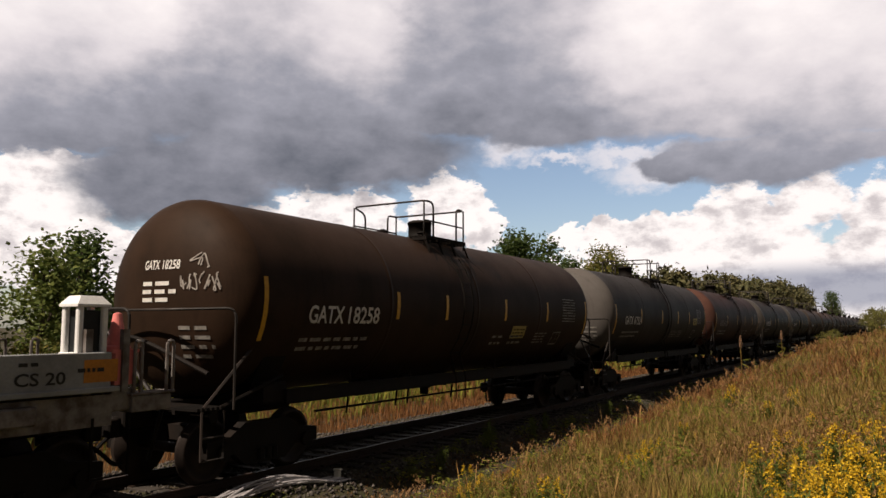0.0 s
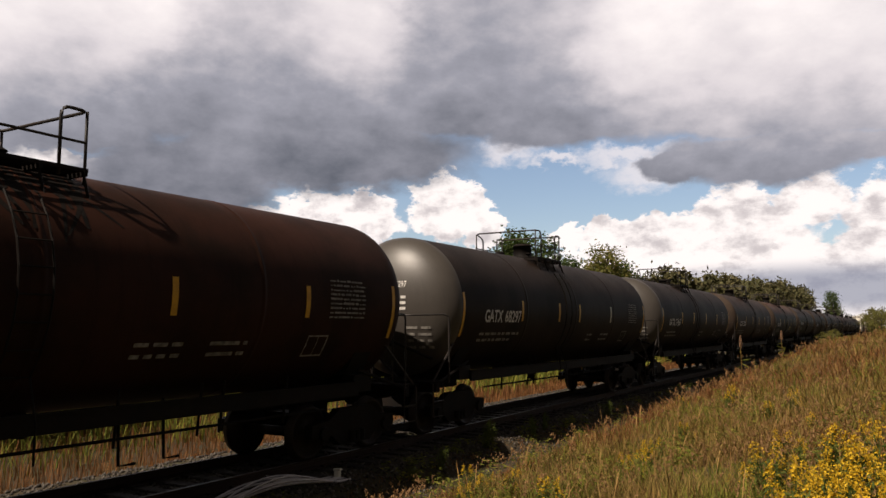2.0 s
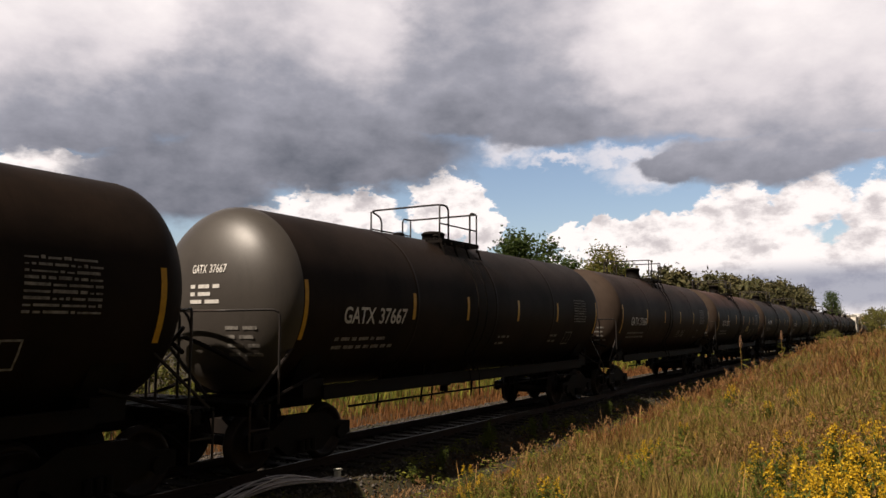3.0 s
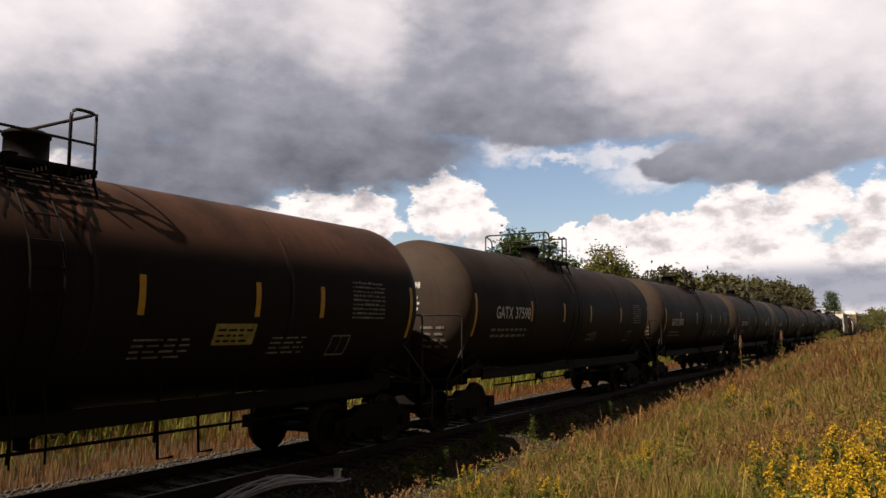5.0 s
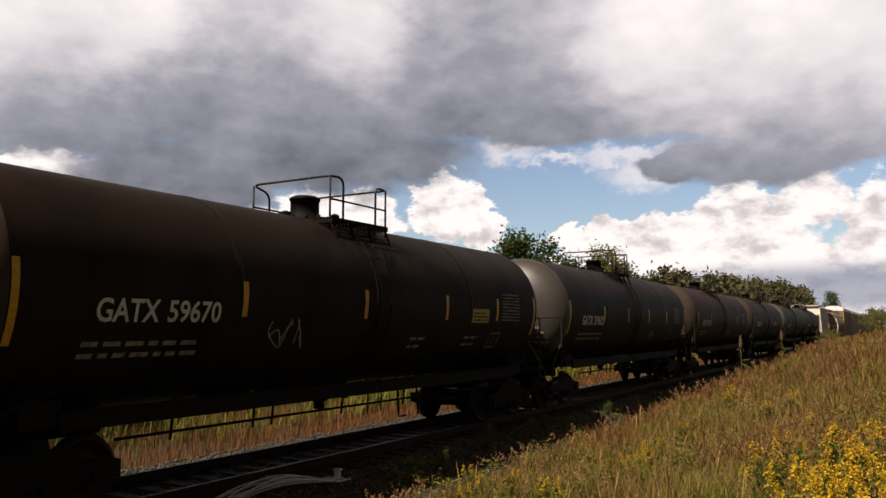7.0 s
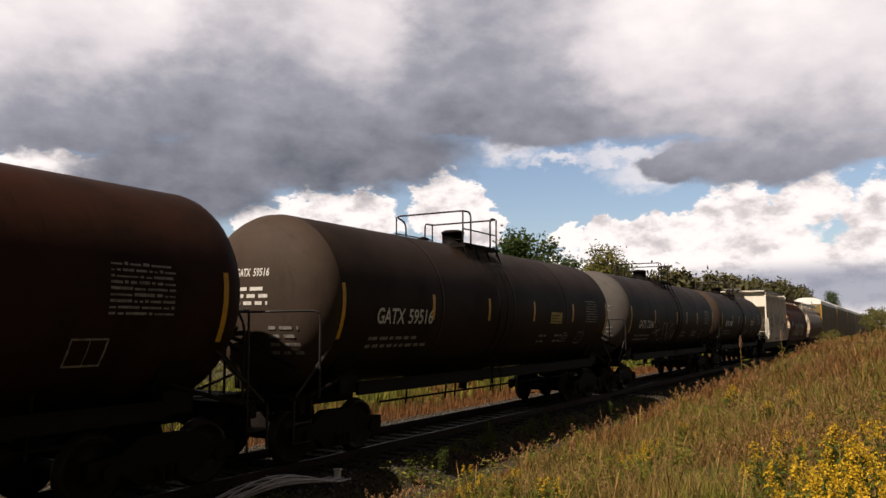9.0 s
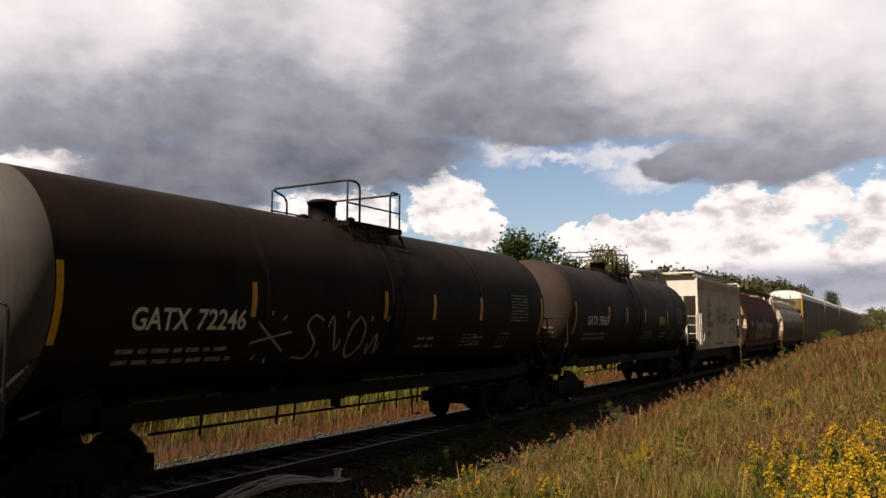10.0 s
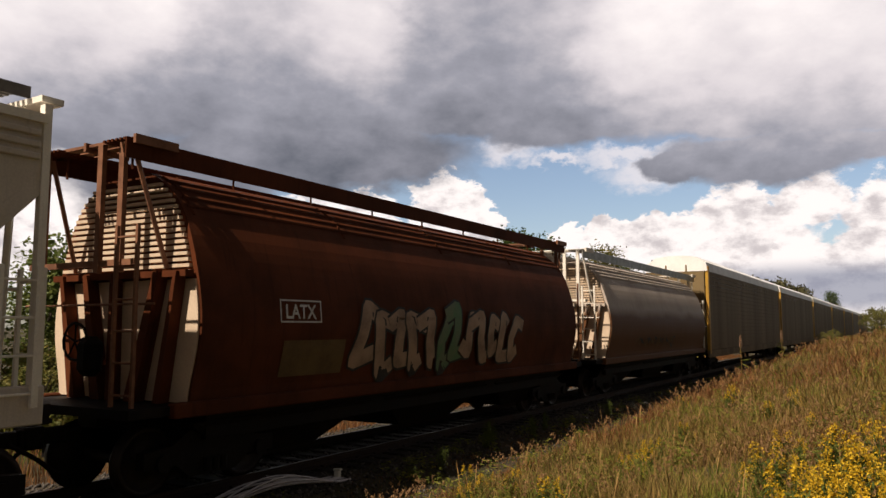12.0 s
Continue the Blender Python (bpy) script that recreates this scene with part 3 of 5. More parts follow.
    part("car_number", writing(number, xm + 0.13, x1, 2.31 + lift, 2.60 + lift, on_tank(0.012)), FAINT if col_faint else WHITE, car, "white painted car number")
    part("weight_stencil", bars(x0 - 0.1, x1 + 0.05, 1.88 + lift, 2.16 + lift, 2, on_tank(0.012), seed, 0.42, 0.2), FAINT, car)
    part("data_panel", stored("datapanel", data_panel), FAINT, car, "white lined data panel")
    part("test_mark", stored("framemark", lambda: frame_mark(11.25, 11.75, 1.78, 2.12)), FAINT, car)
    for k in range(rnd.choice((2, 3))):
        a = rnd.uniform(7.0, 10.5)
        part("stencil", bars(a, a + rnd.uniform(0.4, 0.8), 1.85, 2.15, rnd.choice((2, 4)), on_tank(0.012), seed + k, 0.35, 0.2), FAINT, car)
    if board:
        bm = bmesh.new()
        bx, bz = board
        patch(bm, bx, bx + 0.78, bz, bz + 0.3, on_tank(0.010), 2, 3)
        part("notice_board", bm, PLACARD, car, "yellowed notice panel")
        part("notice_writing", bars(bx + 0.06, bx + 0.72, bz + 0.04, bz + 0.27, 3, on_tank(0.014), seed, 0.4, 0.12), IRON, car)
    part("head_mark", writing(mark, -0.15, 0.17, 3.10, 3.24, on_head()), WHITE, car)
    part("head_number", writing(number, 0.23, 0.55, 3.10, 3.24, on_head()), WHITE, car)
    part("head_stencil", bars(-0.15, 0.55, 2.62, 2.98, 3, on_head(), seed, 0.5, 0.2), WHITE, car)
    part("head_stencil", bars(0.55, 1.05, 1.8, 2.35, 4, on_head(), seed + 5, 0.4, 0.2), FAINT, car)
    return car


def paint(name, base, second, rough=0.5, streaks=0.35, scale=0.7):
    return surface(name, base, second, rough + 0.08, 0.0, scale, 40.0, 0.08, streaks, gloss=0.06)


BROWN = paint("brown_tank_paint", (0.0344, 0.0192, 0.0122), (0.0206, 0.0120, 0.0076))
DARKBROWN = paint("dark_brown_paint", (0.0258, 0.0152, 0.0099), (0.0146, 0.0088, 0.0061))
GREYBLACK = paint("grey_black_paint", (0.0302, 0.0245, 0.0210), (0.0180, 0.0143, 0.0124))
BLACK = paint("black_tank_paint", (0.0215, 0.0138, 0.0098), (0.0118, 0.0081, 0.0064))
RUST = paint("rusty_red_paint", (0.036, 0.0145, 0.0095), (0.016, 0.0085, 0.006))
# rust colour on the upper tank, near black from the shoulder down
RUSTTOP = surface("rust_top_paint", (0.085, 0.042, 0.029), (0.045, 0.026, 0.019), 0.58, 0.0, 0.9, 40.0, 0.08, 0.45, gloss=0.06, below=(3.35, (0.017, 0.0125, 0.010)))
# head tints, made paler than the shells to carry sun on the ends
GREYHEAD = paint("grey_lit_head", (0.10, 0.09, 0.084), (0.08, 0.07, 0.064), 0.55)
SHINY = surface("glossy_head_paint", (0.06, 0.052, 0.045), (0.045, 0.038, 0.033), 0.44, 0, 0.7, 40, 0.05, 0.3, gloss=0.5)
REDHEAD = paint("red_lit_head", (0.088, 0.041, 0.031), (0.055, 0.028, 0.022), 0.6)
TANHEAD = paint("tan_lit_head", (0.064, 0.046, 0.036), (0.046, 0.033, 0.026), 0.55)

TANKS = [
    (8.35, "18258", BROWN, "dark brown tank car, front end spray-marked", "yellow", None, 0.42, (8.6, 1.98)),
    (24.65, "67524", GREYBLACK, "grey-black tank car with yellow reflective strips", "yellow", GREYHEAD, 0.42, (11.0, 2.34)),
    (40.75, "67503", RUST, "rusty red tank car with a paler red end", "yellow", REDHEAD, 0.42, None),
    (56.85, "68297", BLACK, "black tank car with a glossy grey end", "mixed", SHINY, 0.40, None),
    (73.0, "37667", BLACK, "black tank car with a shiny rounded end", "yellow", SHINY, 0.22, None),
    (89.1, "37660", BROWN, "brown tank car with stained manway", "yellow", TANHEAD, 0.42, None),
    (105.1, "56795", RUSTTOP, "rust-topped tank car, black lower down", "yellow", TANHEAD, 0.46, (8.66, 2.0)),
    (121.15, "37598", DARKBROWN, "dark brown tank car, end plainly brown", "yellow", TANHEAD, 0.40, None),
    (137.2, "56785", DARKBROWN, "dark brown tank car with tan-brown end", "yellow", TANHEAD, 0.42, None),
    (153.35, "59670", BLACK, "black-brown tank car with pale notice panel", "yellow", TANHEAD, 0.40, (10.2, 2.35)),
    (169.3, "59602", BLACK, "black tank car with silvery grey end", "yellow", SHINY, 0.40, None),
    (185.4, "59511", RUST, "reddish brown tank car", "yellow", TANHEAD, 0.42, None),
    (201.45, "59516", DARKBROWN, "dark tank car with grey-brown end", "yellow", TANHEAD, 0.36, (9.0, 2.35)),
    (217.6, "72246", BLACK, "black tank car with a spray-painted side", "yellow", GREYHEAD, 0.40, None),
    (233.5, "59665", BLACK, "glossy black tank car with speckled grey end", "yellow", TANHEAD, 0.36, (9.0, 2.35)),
]


def build_tanks():
    cars = []
    for i, (s0, number, col, label, strips, head, tall, board) in enumerate(TANKS):
        cars.append(tank_car(s0, "GATX", number, col, label, strips, 11 + i, head, tall, board=board, marks=MARKS[i], lift=LIFTS.get(i, 0.0), shift=SHIFTS[i]))
    return cars


tanks = build_tanks()


def scribble(car, place, x0, z0, w, h, seed, count, width, name="sprayed_scrawl"):
    """Loops of spray paint."""
    rnd = random.Random(seed)
    for k in range(count):
        c = [(x0 + w * (k + rnd.uniform(-0.15, 1.15)) / count, z0 + h * rnd.random()) for i in range(7)]
        pts = []
        for q, r, s, u in zip(c, c[1:], c[2:], c[3:]):
            for i in range(6):
                t = i / 6
                pts.append(tuple(0.5 * (2 * r[j] + (s[j] - q[j]) * t + (2 * q[j] - 5 * r[j] + 4 * s[j] - u[j]) * t * t + (3 * r[j] - q[j] - 3 * s[j] + u[j]) * t ** 3) for j in (0, 1)))
        part(name, stroke(pts, width, place), GRAFFITI, car, "pale sprayed scrawl" if k == 0 else "")


scribble(tanks[0], on_head(0.014), 0.6, 2.78, 0.62, 0.26, 3, 7, 0.018)
scribble(tanks[0], on_head(0.014), 0.72, 3.1, 0.3, 0.24, 5, 2, 0.02)
sprayed(tanks[13], "SNOW", 4.2, 1.72, 2.4, 0.75, 0.04, on_tank(0.016), GRAFFITI)
for k in range(4):
    a = math.pi * k / 4 + 0.2
    part("sprayed_flake", stroke([(3.55 - 0.42 * math.cos(a), 2.1 - 0.4 * math.sin(a)), (3.55 + 0.42 * math.cos(a), 2.1 + 0.4 * math.sin(a))], 0.035, on_tank(0.014 + 0.002 * k)), GRAFFITI, tanks[13])
scribble(tanks[13], on_head(0.014), 0.85, 2.75, 0.3, 0.3, 6, 1, 0.02)
scribble(tanks[9], on_tank(0.016), 4.0, 1.9, 0.8, 0.5, 9, 3, 0.02)

# ---------------------------------------------------------------- ground and track
def smooth(a, b, v):
    t = np.clip((v - a) / (b - a), 0, 1)
    return t * t * (3 - 2 * t)


def ground_z(x, y):
    """Height of the ground: ballast bed, ditch, a bank that rises towards the camera and along the track, a flat field beyond."""
    x, y = np.asarray(x, float), np.asarray(y, float)
    bed = -0.20 - 0.38 * smooth(2.0, 2.75, np.abs(y - TRACK_Y))
    near = 0.185 * np.clip(6.9 - y, 0, 14)
    rise = 0.021 * np.clip(x - 8, -10, 55) * smooth(7.0, 5.4, y) * smooth(-60, -5, y)
    beyond = 0.05 * np.clip(y - 13.0, 0, 30) * 0.3
    wave = 0.05 * np.sin(1.3 * x + 0.7 * y) * np.sin(0.9 * y - 0.4 * x) * smooth(2.6, 4.0, np.abs(y - TRACK_Y))
    return bed + near + rise + beyond + wave


def spaced(lo, hi, fine_lo, fine_hi, step):
    inner = np.arange(fine_lo, fine_hi + step / 2, step)
    out_hi = fine_hi + np.cumsum(step * 1.25 ** np.arange(1, 40))
    out_lo = fine_lo - np.cumsum(step * 1.25 ** np.arange(1, 40))
    return np.concatenate([out_lo[out_lo > lo][::-1], inner, out_hi[out_hi < hi]])


def quick_mesh(name, verts, faces):
    """A mesh from arrays of vertices and of triangles or quads."""
    verts, faces = np.asarray(verts, np.float32), np.asarray(faces, np.int32)
    me = bpy.data.meshes.new(name)
    k = faces.shape[1]
    me.vertices.add(len(verts))
    me.vertices.foreach_set("co", verts.ravel())
    me.loops.add(faces.size)
    me.loops.foreach_set("vertex_index", faces.ravel())
    me.polygons.add(len(faces))
    me.polygons.foreach_set("loop_start", np.arange(0, faces.size, k, dtype=np.int32))
    me.update(calc_edges=True)
    return me


SOIL = surface("soil_and_dry_grass", (0.05, 0.036, 0.022), (0.034, 0.036, 0.015), 0.95, scale=0.6, fine=14, bump=0.5)


def build_ground():
    xs, ys = spaced(-2600, 2600, -6, 70, 0.4), spaced(-2600, 2600, -4, 16, 0.25)
    X, Y = np.meshgrid(xs, ys, indexing="ij")
    V = np.stack([X, Y, ground_z(X, Y)], -1).reshape(-1, 3)
    i, j = np.meshgrid(np.arange(len(xs) - 1), np.arange(len(ys) - 1), indexing="ij")
    a = (i * len(ys) + j).ravel()
    F = np.stack([a, a + len(ys), a + len(ys) + 1, a + 1], -1)
    me = quick_mesh("ground", V, F)
    me.polygons.foreach_set("use_smooth", np.ones(len(F), bool))
    solid("ground", me, SOIL, "dry grassy ground beside the railway", "ground", kind="structure")


build_ground()


def build_track():
    track = thing("railway_track", "single railway track with steel rails on wooden ties", "railway track", pose(0, TRACK_Y, 0), kind="structure")
    out = [(-0.075, -0.165), (0.075, -0.165), (0.075, -0.15), (0.012, -0.13), (0.012, -0.04), (0.036, -0.03), (0.036, -0.004), (0.028, 0.0), (-0.028, 0.0), (-0.036, -0.004), (-0.036, -0.03), (-0.012, -0.04), (-0.012, -0.13), (-0.075, -0.15)]
    for s in (-1, 1):
        me = mesh_of(loft(bmesh.new(), [[(x, s * 0.7535 + a, b) for a, b in out] for x in (-300, 900)]), "rail")
        part("rail", me, RAILSTEEL, track, "worn steel rail")
    tie = mesh_of(box(bmesh.new(), (0, 0, -0.245), (0.23, 2.6, 0.16), 0.012), "tie")
    plate = stored("tie_plate", lambda: boxes(((0, -0.7535, -0.163), (0.2, 0.3, 0.02)), ((0, 0.7535, -0.163), (0.2, 0.3, 0.02)), ((0.05, -0.66, -0.14), (0.03, 0.05, 0.04)), ((0.05, -0.85, -0.14), (0.03, 0.05, 0.04))))
    rnd = random.Random(4)
    for k in range(210):
        t = part("tie", tie, TIE, track, at=pose(-30 + k * 0.52, rnd.uniform(-0.05, 0.05), 0, 0, 0, rnd.uniform(-1, 1)))
        if 40 < k < 130:
            part("tie_plate", plate, RAILSTEEL, t)


build_track()

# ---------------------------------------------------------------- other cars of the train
# darker copy of the hopper cream: the side's shade is in its colour
SHADECREAM = surface("shaded_cream_paint", (0.62, 0.555, 0.48), (0.52, 0.46, 0.385), 0.7, 0, 0.8, 40, 0.08, 0.3, gloss=0.08)
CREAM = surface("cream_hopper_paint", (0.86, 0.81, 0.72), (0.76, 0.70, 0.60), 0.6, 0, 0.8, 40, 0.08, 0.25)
WALK = surface("dark_walkway_steel", (0.10, 0.095, 0.09), (0.06, 0.055, 0.05), 0.6, 0.2, scale=3)
GALV = surface("galvanised_grating", (0.32, 0.31, 0.29), (0.2, 0.19, 0.17), 0.5, 0.4, scale=3)
OXIDE = surface("brown_hopper_paint", (0.108, 0.030, 0.011), (0.066, 0.020, 0.008), 0.7, 0, 0.8, 40, 0.08, 0.45, gloss=0.07)
OXIDE_POST = surface("brown_post_paint", (0.24, 0.11, 0.06), (0.14, 0.062, 0.036), 0.65, scale=4)
BEIGE = surface("beige_end_paint", (0.66, 0.52, 0.38), (0.55, 0.42, 0.30), 0.6, 0, 1.5, 40, 0.08, 0.2)
GREYHOP = surface("grey_hopper_paint", (0.46, 0.39, 0.33), (0.36, 0.30, 0.25), 0.6, 0, 0.5, 40, 0.08, 0.4, gloss=0.08, below=(2.75, (0.13, 0.058, 0.026)))
SPRAY = surface("dark_blue_spray", (0.018, 0.016, 0.045), (0.05, 0.045, 0.07), 0.6, scale=5)
INK = surface("black_lettering", (0.03, 0.028, 0.026), None, 0.6)
PRIMER = surface("ochre_primer", (0.15, 0.095, 0.035), (0.10, 0.06, 0.025), 0.7, scale=2)
TAG = surface("pale_graffiti", (0.42, 0.29, 0.20), (0.24, 0.16, 0.11), 0.65, scale=2)
TAGGREEN = surface("green_graffiti", (0.10, 0.20, 0.10), (0.17, 0.20, 0.12), 0.65, scale=2)
RACK = surface("rack_panel", (0.21, 0.15, 0.075), (0.13, 0.09, 0.045), 0.65, 0.0, 0.6, 30, 0.08, 0.35, gloss=0.1)
RACKYELLOW = surface("rack_yellow", (0.5, 0.28, 0.04), (0.36, 0.2, 0.04), 0.55, scale=2)
ROOFWHITE = surface("roof_white", (0.85, 0.85, 0.84), (0.72, 0.71, 0.7), 0.5, scale=0.8)
DECKGREY = surface("deck_car_grey", (0.30, 0.31, 0.32), (0.2, 0.2, 0.2), 0.6, scale=1.2)
ORANGE = surface("orange_panel", (0.55, 0.22, 0.03), (0.4, 0.16, 0.03), 0.6, scale=4)
PINK = surface("faded_red_plastic", (0.75, 0.22, 0.2), (0.6, 0.18, 0.17), 0.5, scale=5)
GLASS = surface("dark_cab_glass", (0.02, 0.022, 0.024), None, 0.1)


def flat_side(y):
    return lambda x, z: Vector((x, y, z))


def front_face(x):
    return lambda a, z: Vector((x, -a, z))


def brake_wheel(parent, x, y, z, material):
    bm = bmesh.new()
    ring = [(x, y + 0.26 * math.cos(a), z + 0.26 * math.sin(a)) for a in np.linspace(0, 2 * math.pi, 17)]
    rod(bm, ring, 0.022, 5)
    for a in (0.4, 1.6, 2.9, 4.2, 5.3):
        rod(bm, [(x, y, z), (x, y + 0.26 * math.cos(a), z + 0.26 * math.sin(a))], 0.016, 4)
    part("brake_wheel", bm, material, parent, "round hand brake wheel")


def rungs(parent, name, x0, y0, x1, y1, zs, material):
    """A ladder: two uprights and a rung at each height."""
    bm = bmesh.new()
    for x, y in ((x0, y0), (x1, y1)):
        box(bm, (x, y, (zs[0] + zs[-1]) / 2), (0.045, 0.045, zs[-1] - zs[0] + 0.3))
    for z in zs:
        rod(bm, [(x0, y0, z), (x1, y1, z)], 0.016, 5)
    part(name, bm, material, parent)


def running_board(parent, x0, x1, y, z, w, material, roof, lip=0.0):
    bm = bmesh.new()
    if lip:
        box(bm, ((x0 + x1) / 2, y * (1 + 0.5 * w / abs(y)), z - lip / 2 + 0.02), (x1 - x0, 0.02, lip))
    for i in range(6):
        box(bm, ((x0 + x1) / 2, y - w / 2 + w * (i + 0.5) / 6, z), (x1 - x0, w / 13, 0.035))
    n = 9
    for i in range(n):
        x = x0 + 0.3 + (x1 - x0 - 0.6) * i / (n - 1)
        box(bm, (x, y, z - 0.03), (0.04, w, 0.03))
        rod(bm, [(x, y, z - 0.03), (x, y, roof)], 0.022, 4)
    part("running_board", bm, material, parent, "open steel roof walkway")


def cream_hopper(s0):
    n = 10.8
    car = thing("hopper_car", "cream flat-sided covered hopper car with sprayed side", "hopper car", pose(s0, TRACK_Y, 0))
    MOVING.append((car, s0))
    side = [(0, 4.48), (0, 3.70), (2.0, 1.62)]
    out = side + [(n - x, z) for x, z in side[::-1]]
    bm = loft(bmesh.new(), [[(x, y, z) for x, z in out] for y in (-1.555, 1.555)])
    part("body", bm, SHADECREAM, car)
    gusset = [(0.02, 3.68), (0.32, 3.46), (0.7, 3.17), (1.03, 2.83), (1.27, 2.45), (1.34, 2.1), (1.25, 1.82), (1.05, 1.62)]
    for s in (-1, 1):
        for flip in (0, 1):
            rows = []
            for x, z in gusset:
                xs = [n - q if flip else q for q in (x, 3.70 - z + 0.25)]
                rows.append([(xs[0], s * 1.54, z), (xs[0], s * 1.562, z), (xs[1], s * 1.562, z), (xs[1], s * 1.54, z)])
            part("side_gusset", loft(bmesh.new(), rows), SHADECREAM, car)
    for x, s in ((0, -1), (n, 1)):
        # the end keeps the paler cream, with the sun on it painted in
        part("end_sheet", boxes(((x + s * 0.006, 0, 4.09), (0.012, 3.08, 0.77))), CREAM, car, "cream end sheet in the sunlit tone")
        part("end_floor", boxes(((x - s * 0.6, 0, 1.22), (1.9, 2.84, 0.05))), IRON, car)
    roof = [(-1.6, 4.48), (-1.6, 4.58), (-0.8, 4.70), (0, 4.74), (0.8, 4.70), (1.6, 4.58), (1.6, 4.48)]
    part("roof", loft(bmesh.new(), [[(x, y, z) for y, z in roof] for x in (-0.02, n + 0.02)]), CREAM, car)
    for s in (-1, 1):
        for z in (4.10, 4.23, 4.36):
            part("eave_rib", boxes(((n / 2, s * 1.575, z), (n - 0.1, 0.05, 0.07)), bevel=0.012), SHADECREAM, car)
        part("side_sill", boxes(((n / 2, s * 1.5, 1.42), (n + 0.3, 0.14, 0.42)), bevel=0.015), SHADECREAM, car)
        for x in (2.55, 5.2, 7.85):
            part("weld_seam", boxes(((x, s * 1.562, 2.85), (0.03, 0.012, 2.2))), SHADECREAM, car)
    for x, s in ((0, -1), (n, 1)):
        part("end_sill", boxes(((x + s * 0.15, 0, 1.3), (0.3, 2.9, 0.22)), ((x - s * 0.6, 0, 1.12), (1.6, 0.4, 0.3))), IRON, car)
        for q in (-1, 1):
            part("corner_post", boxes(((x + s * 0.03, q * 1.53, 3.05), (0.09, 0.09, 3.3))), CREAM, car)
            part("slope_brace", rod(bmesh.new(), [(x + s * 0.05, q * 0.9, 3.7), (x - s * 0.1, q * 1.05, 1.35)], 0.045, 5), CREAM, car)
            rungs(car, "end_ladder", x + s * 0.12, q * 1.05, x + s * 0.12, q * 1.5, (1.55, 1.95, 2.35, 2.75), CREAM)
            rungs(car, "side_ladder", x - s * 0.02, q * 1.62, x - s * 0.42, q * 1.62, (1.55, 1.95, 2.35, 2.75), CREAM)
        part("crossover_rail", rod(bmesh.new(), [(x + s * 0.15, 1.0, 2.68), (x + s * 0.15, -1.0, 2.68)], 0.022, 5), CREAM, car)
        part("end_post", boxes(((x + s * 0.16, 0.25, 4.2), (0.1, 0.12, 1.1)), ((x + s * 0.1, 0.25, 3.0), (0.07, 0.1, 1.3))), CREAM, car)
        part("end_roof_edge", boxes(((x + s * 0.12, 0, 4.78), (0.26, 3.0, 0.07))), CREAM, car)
        part("end_crosswalk", boxes(((x + s * 0.45, 0.55, 4.92), (0.5, 1.1, 0.05)), ((x + s * 0.28, 0.2, 4.70), (0.35, 0.05, 0.4)), ((x + s * 0.28, 0.9, 4.75), (0.35, 0.05, 0.3))), GALV, car)
    brake_wheel(car, -0.3, 0.3, 2.1, IRON)
    for s in (-1, 1):
        running_board(car, 0.0, n, s * 0.95, 4.93, 0.6, WALK, 4.64, 0.14)
    part("roof_hatch", boxes(((n / 2, 0, 4.80), (n - 1.2, 0.5, 0.12)), bevel=0.03), CREAM, car)
    part("centre_sill", boxes(((n / 2, 0, 0.98), (n - 1.2, 2.3, 0.5))), IRON, car)
    for x in (3.2, 7.6):
        bm = loft(bmesh.new(), [[(x - 1.6, -1.2, 1.65), (x + 1.6, -1.2, 1.65), (x + 1.6, 1.2, 1.65), (x - 1.6, 1.2, 1.65)], [(x - 0.35, -0.4, 0.55), (x + 0.35, -0.4, 0.55), (x + 0.35, 0.4, 0.55), (x - 0.35, 0.4, 0.55)]])
        part("hopper_bay", bm, IRON, car)
    on = flat_side(-1.567)
    part("car_number", writing("SHPX", 1.85, 2.75, 2.62, 2.93, on), INK, car, "stencilled black reporting mark")
    part("car_number", writing("432476", 1.85, 3.25, 2.25, 2.53, on), INK, car)
    part("end_number", writing("432476", -1.25, -0.65, 4.02, 4.15, front_face(-0.018)), INK, car)
    part("end_number", writing("SHPX", -1.25, -0.75, 4.2, 4.32, front_face(-0.018)), INK, car)
    sprayed(car, "NeVeR", 4.35, 2.38, 2.7, 0.95, 0.06, on, SPRAY, 0.2)
    for pts in ([(2.9, 3.35), (1.95, 3.2), (3.0, 2.85)], [(2.35, 3.5), (1.9, 3.2), (2.2, 2.95)], [(7.2, 2.45), (8.2, 2.7), (9.0, 2.65)], [(8.5, 3.0), (9.05, 2.66), (8.4, 2.35)]):
        part("sprayed_arrow", stroke(pts, 0.07, on), SPRAY, car)
    part("weight_stencil", bars(1.85, 3.0, 1.85, 2.1, 2, on, 5, 0.5, 0.16), INK, car)
    part("sill_writing", bars(3.6, 6.0, 1.38, 1.5, 1, flat_side(-1.575), 6, 0.8, 0.2), INK, car)
    part("sill_writing", bars(6.6, 9.6, 1.42, 1.5, 1, flat_side(-1.575), 8, 0.7, 0.16), INK, car)
    part("yellow_patch", patch(bmesh.new(), 0.9, 1.6, 1.3, 1.46, flat_side(-1.576)), YELLOW, car)
    part("small_notice", bars(8.0, 8.9, 2.05, 2.3, 2, on, 9, 0.4, 0.2), INK, car)
    bm = bmesh.new()
    patch(bm, 8.6, 8.9, 1.85, 2.05, on)
    part("inspection_mark", bm, INK, car)
    coupler(car, -1.0, -1)
    coupler(car, n + 1.0, 1)
    truck(car, 0.9)
    truck(car, n - 0.9)
    return car


RAW = [(0.42, 4.45), (0.86, 4.22), (1.15, 3.86), (1.38, 3.4), (1.53, 2.95), (1.6, 2.5), (1.58, 2.1), (1.5, 1.6), (1.42, 1.25)]
CURVE = np.polyfit([p[1] for p in RAW], [p[0] for p in RAW], 5)
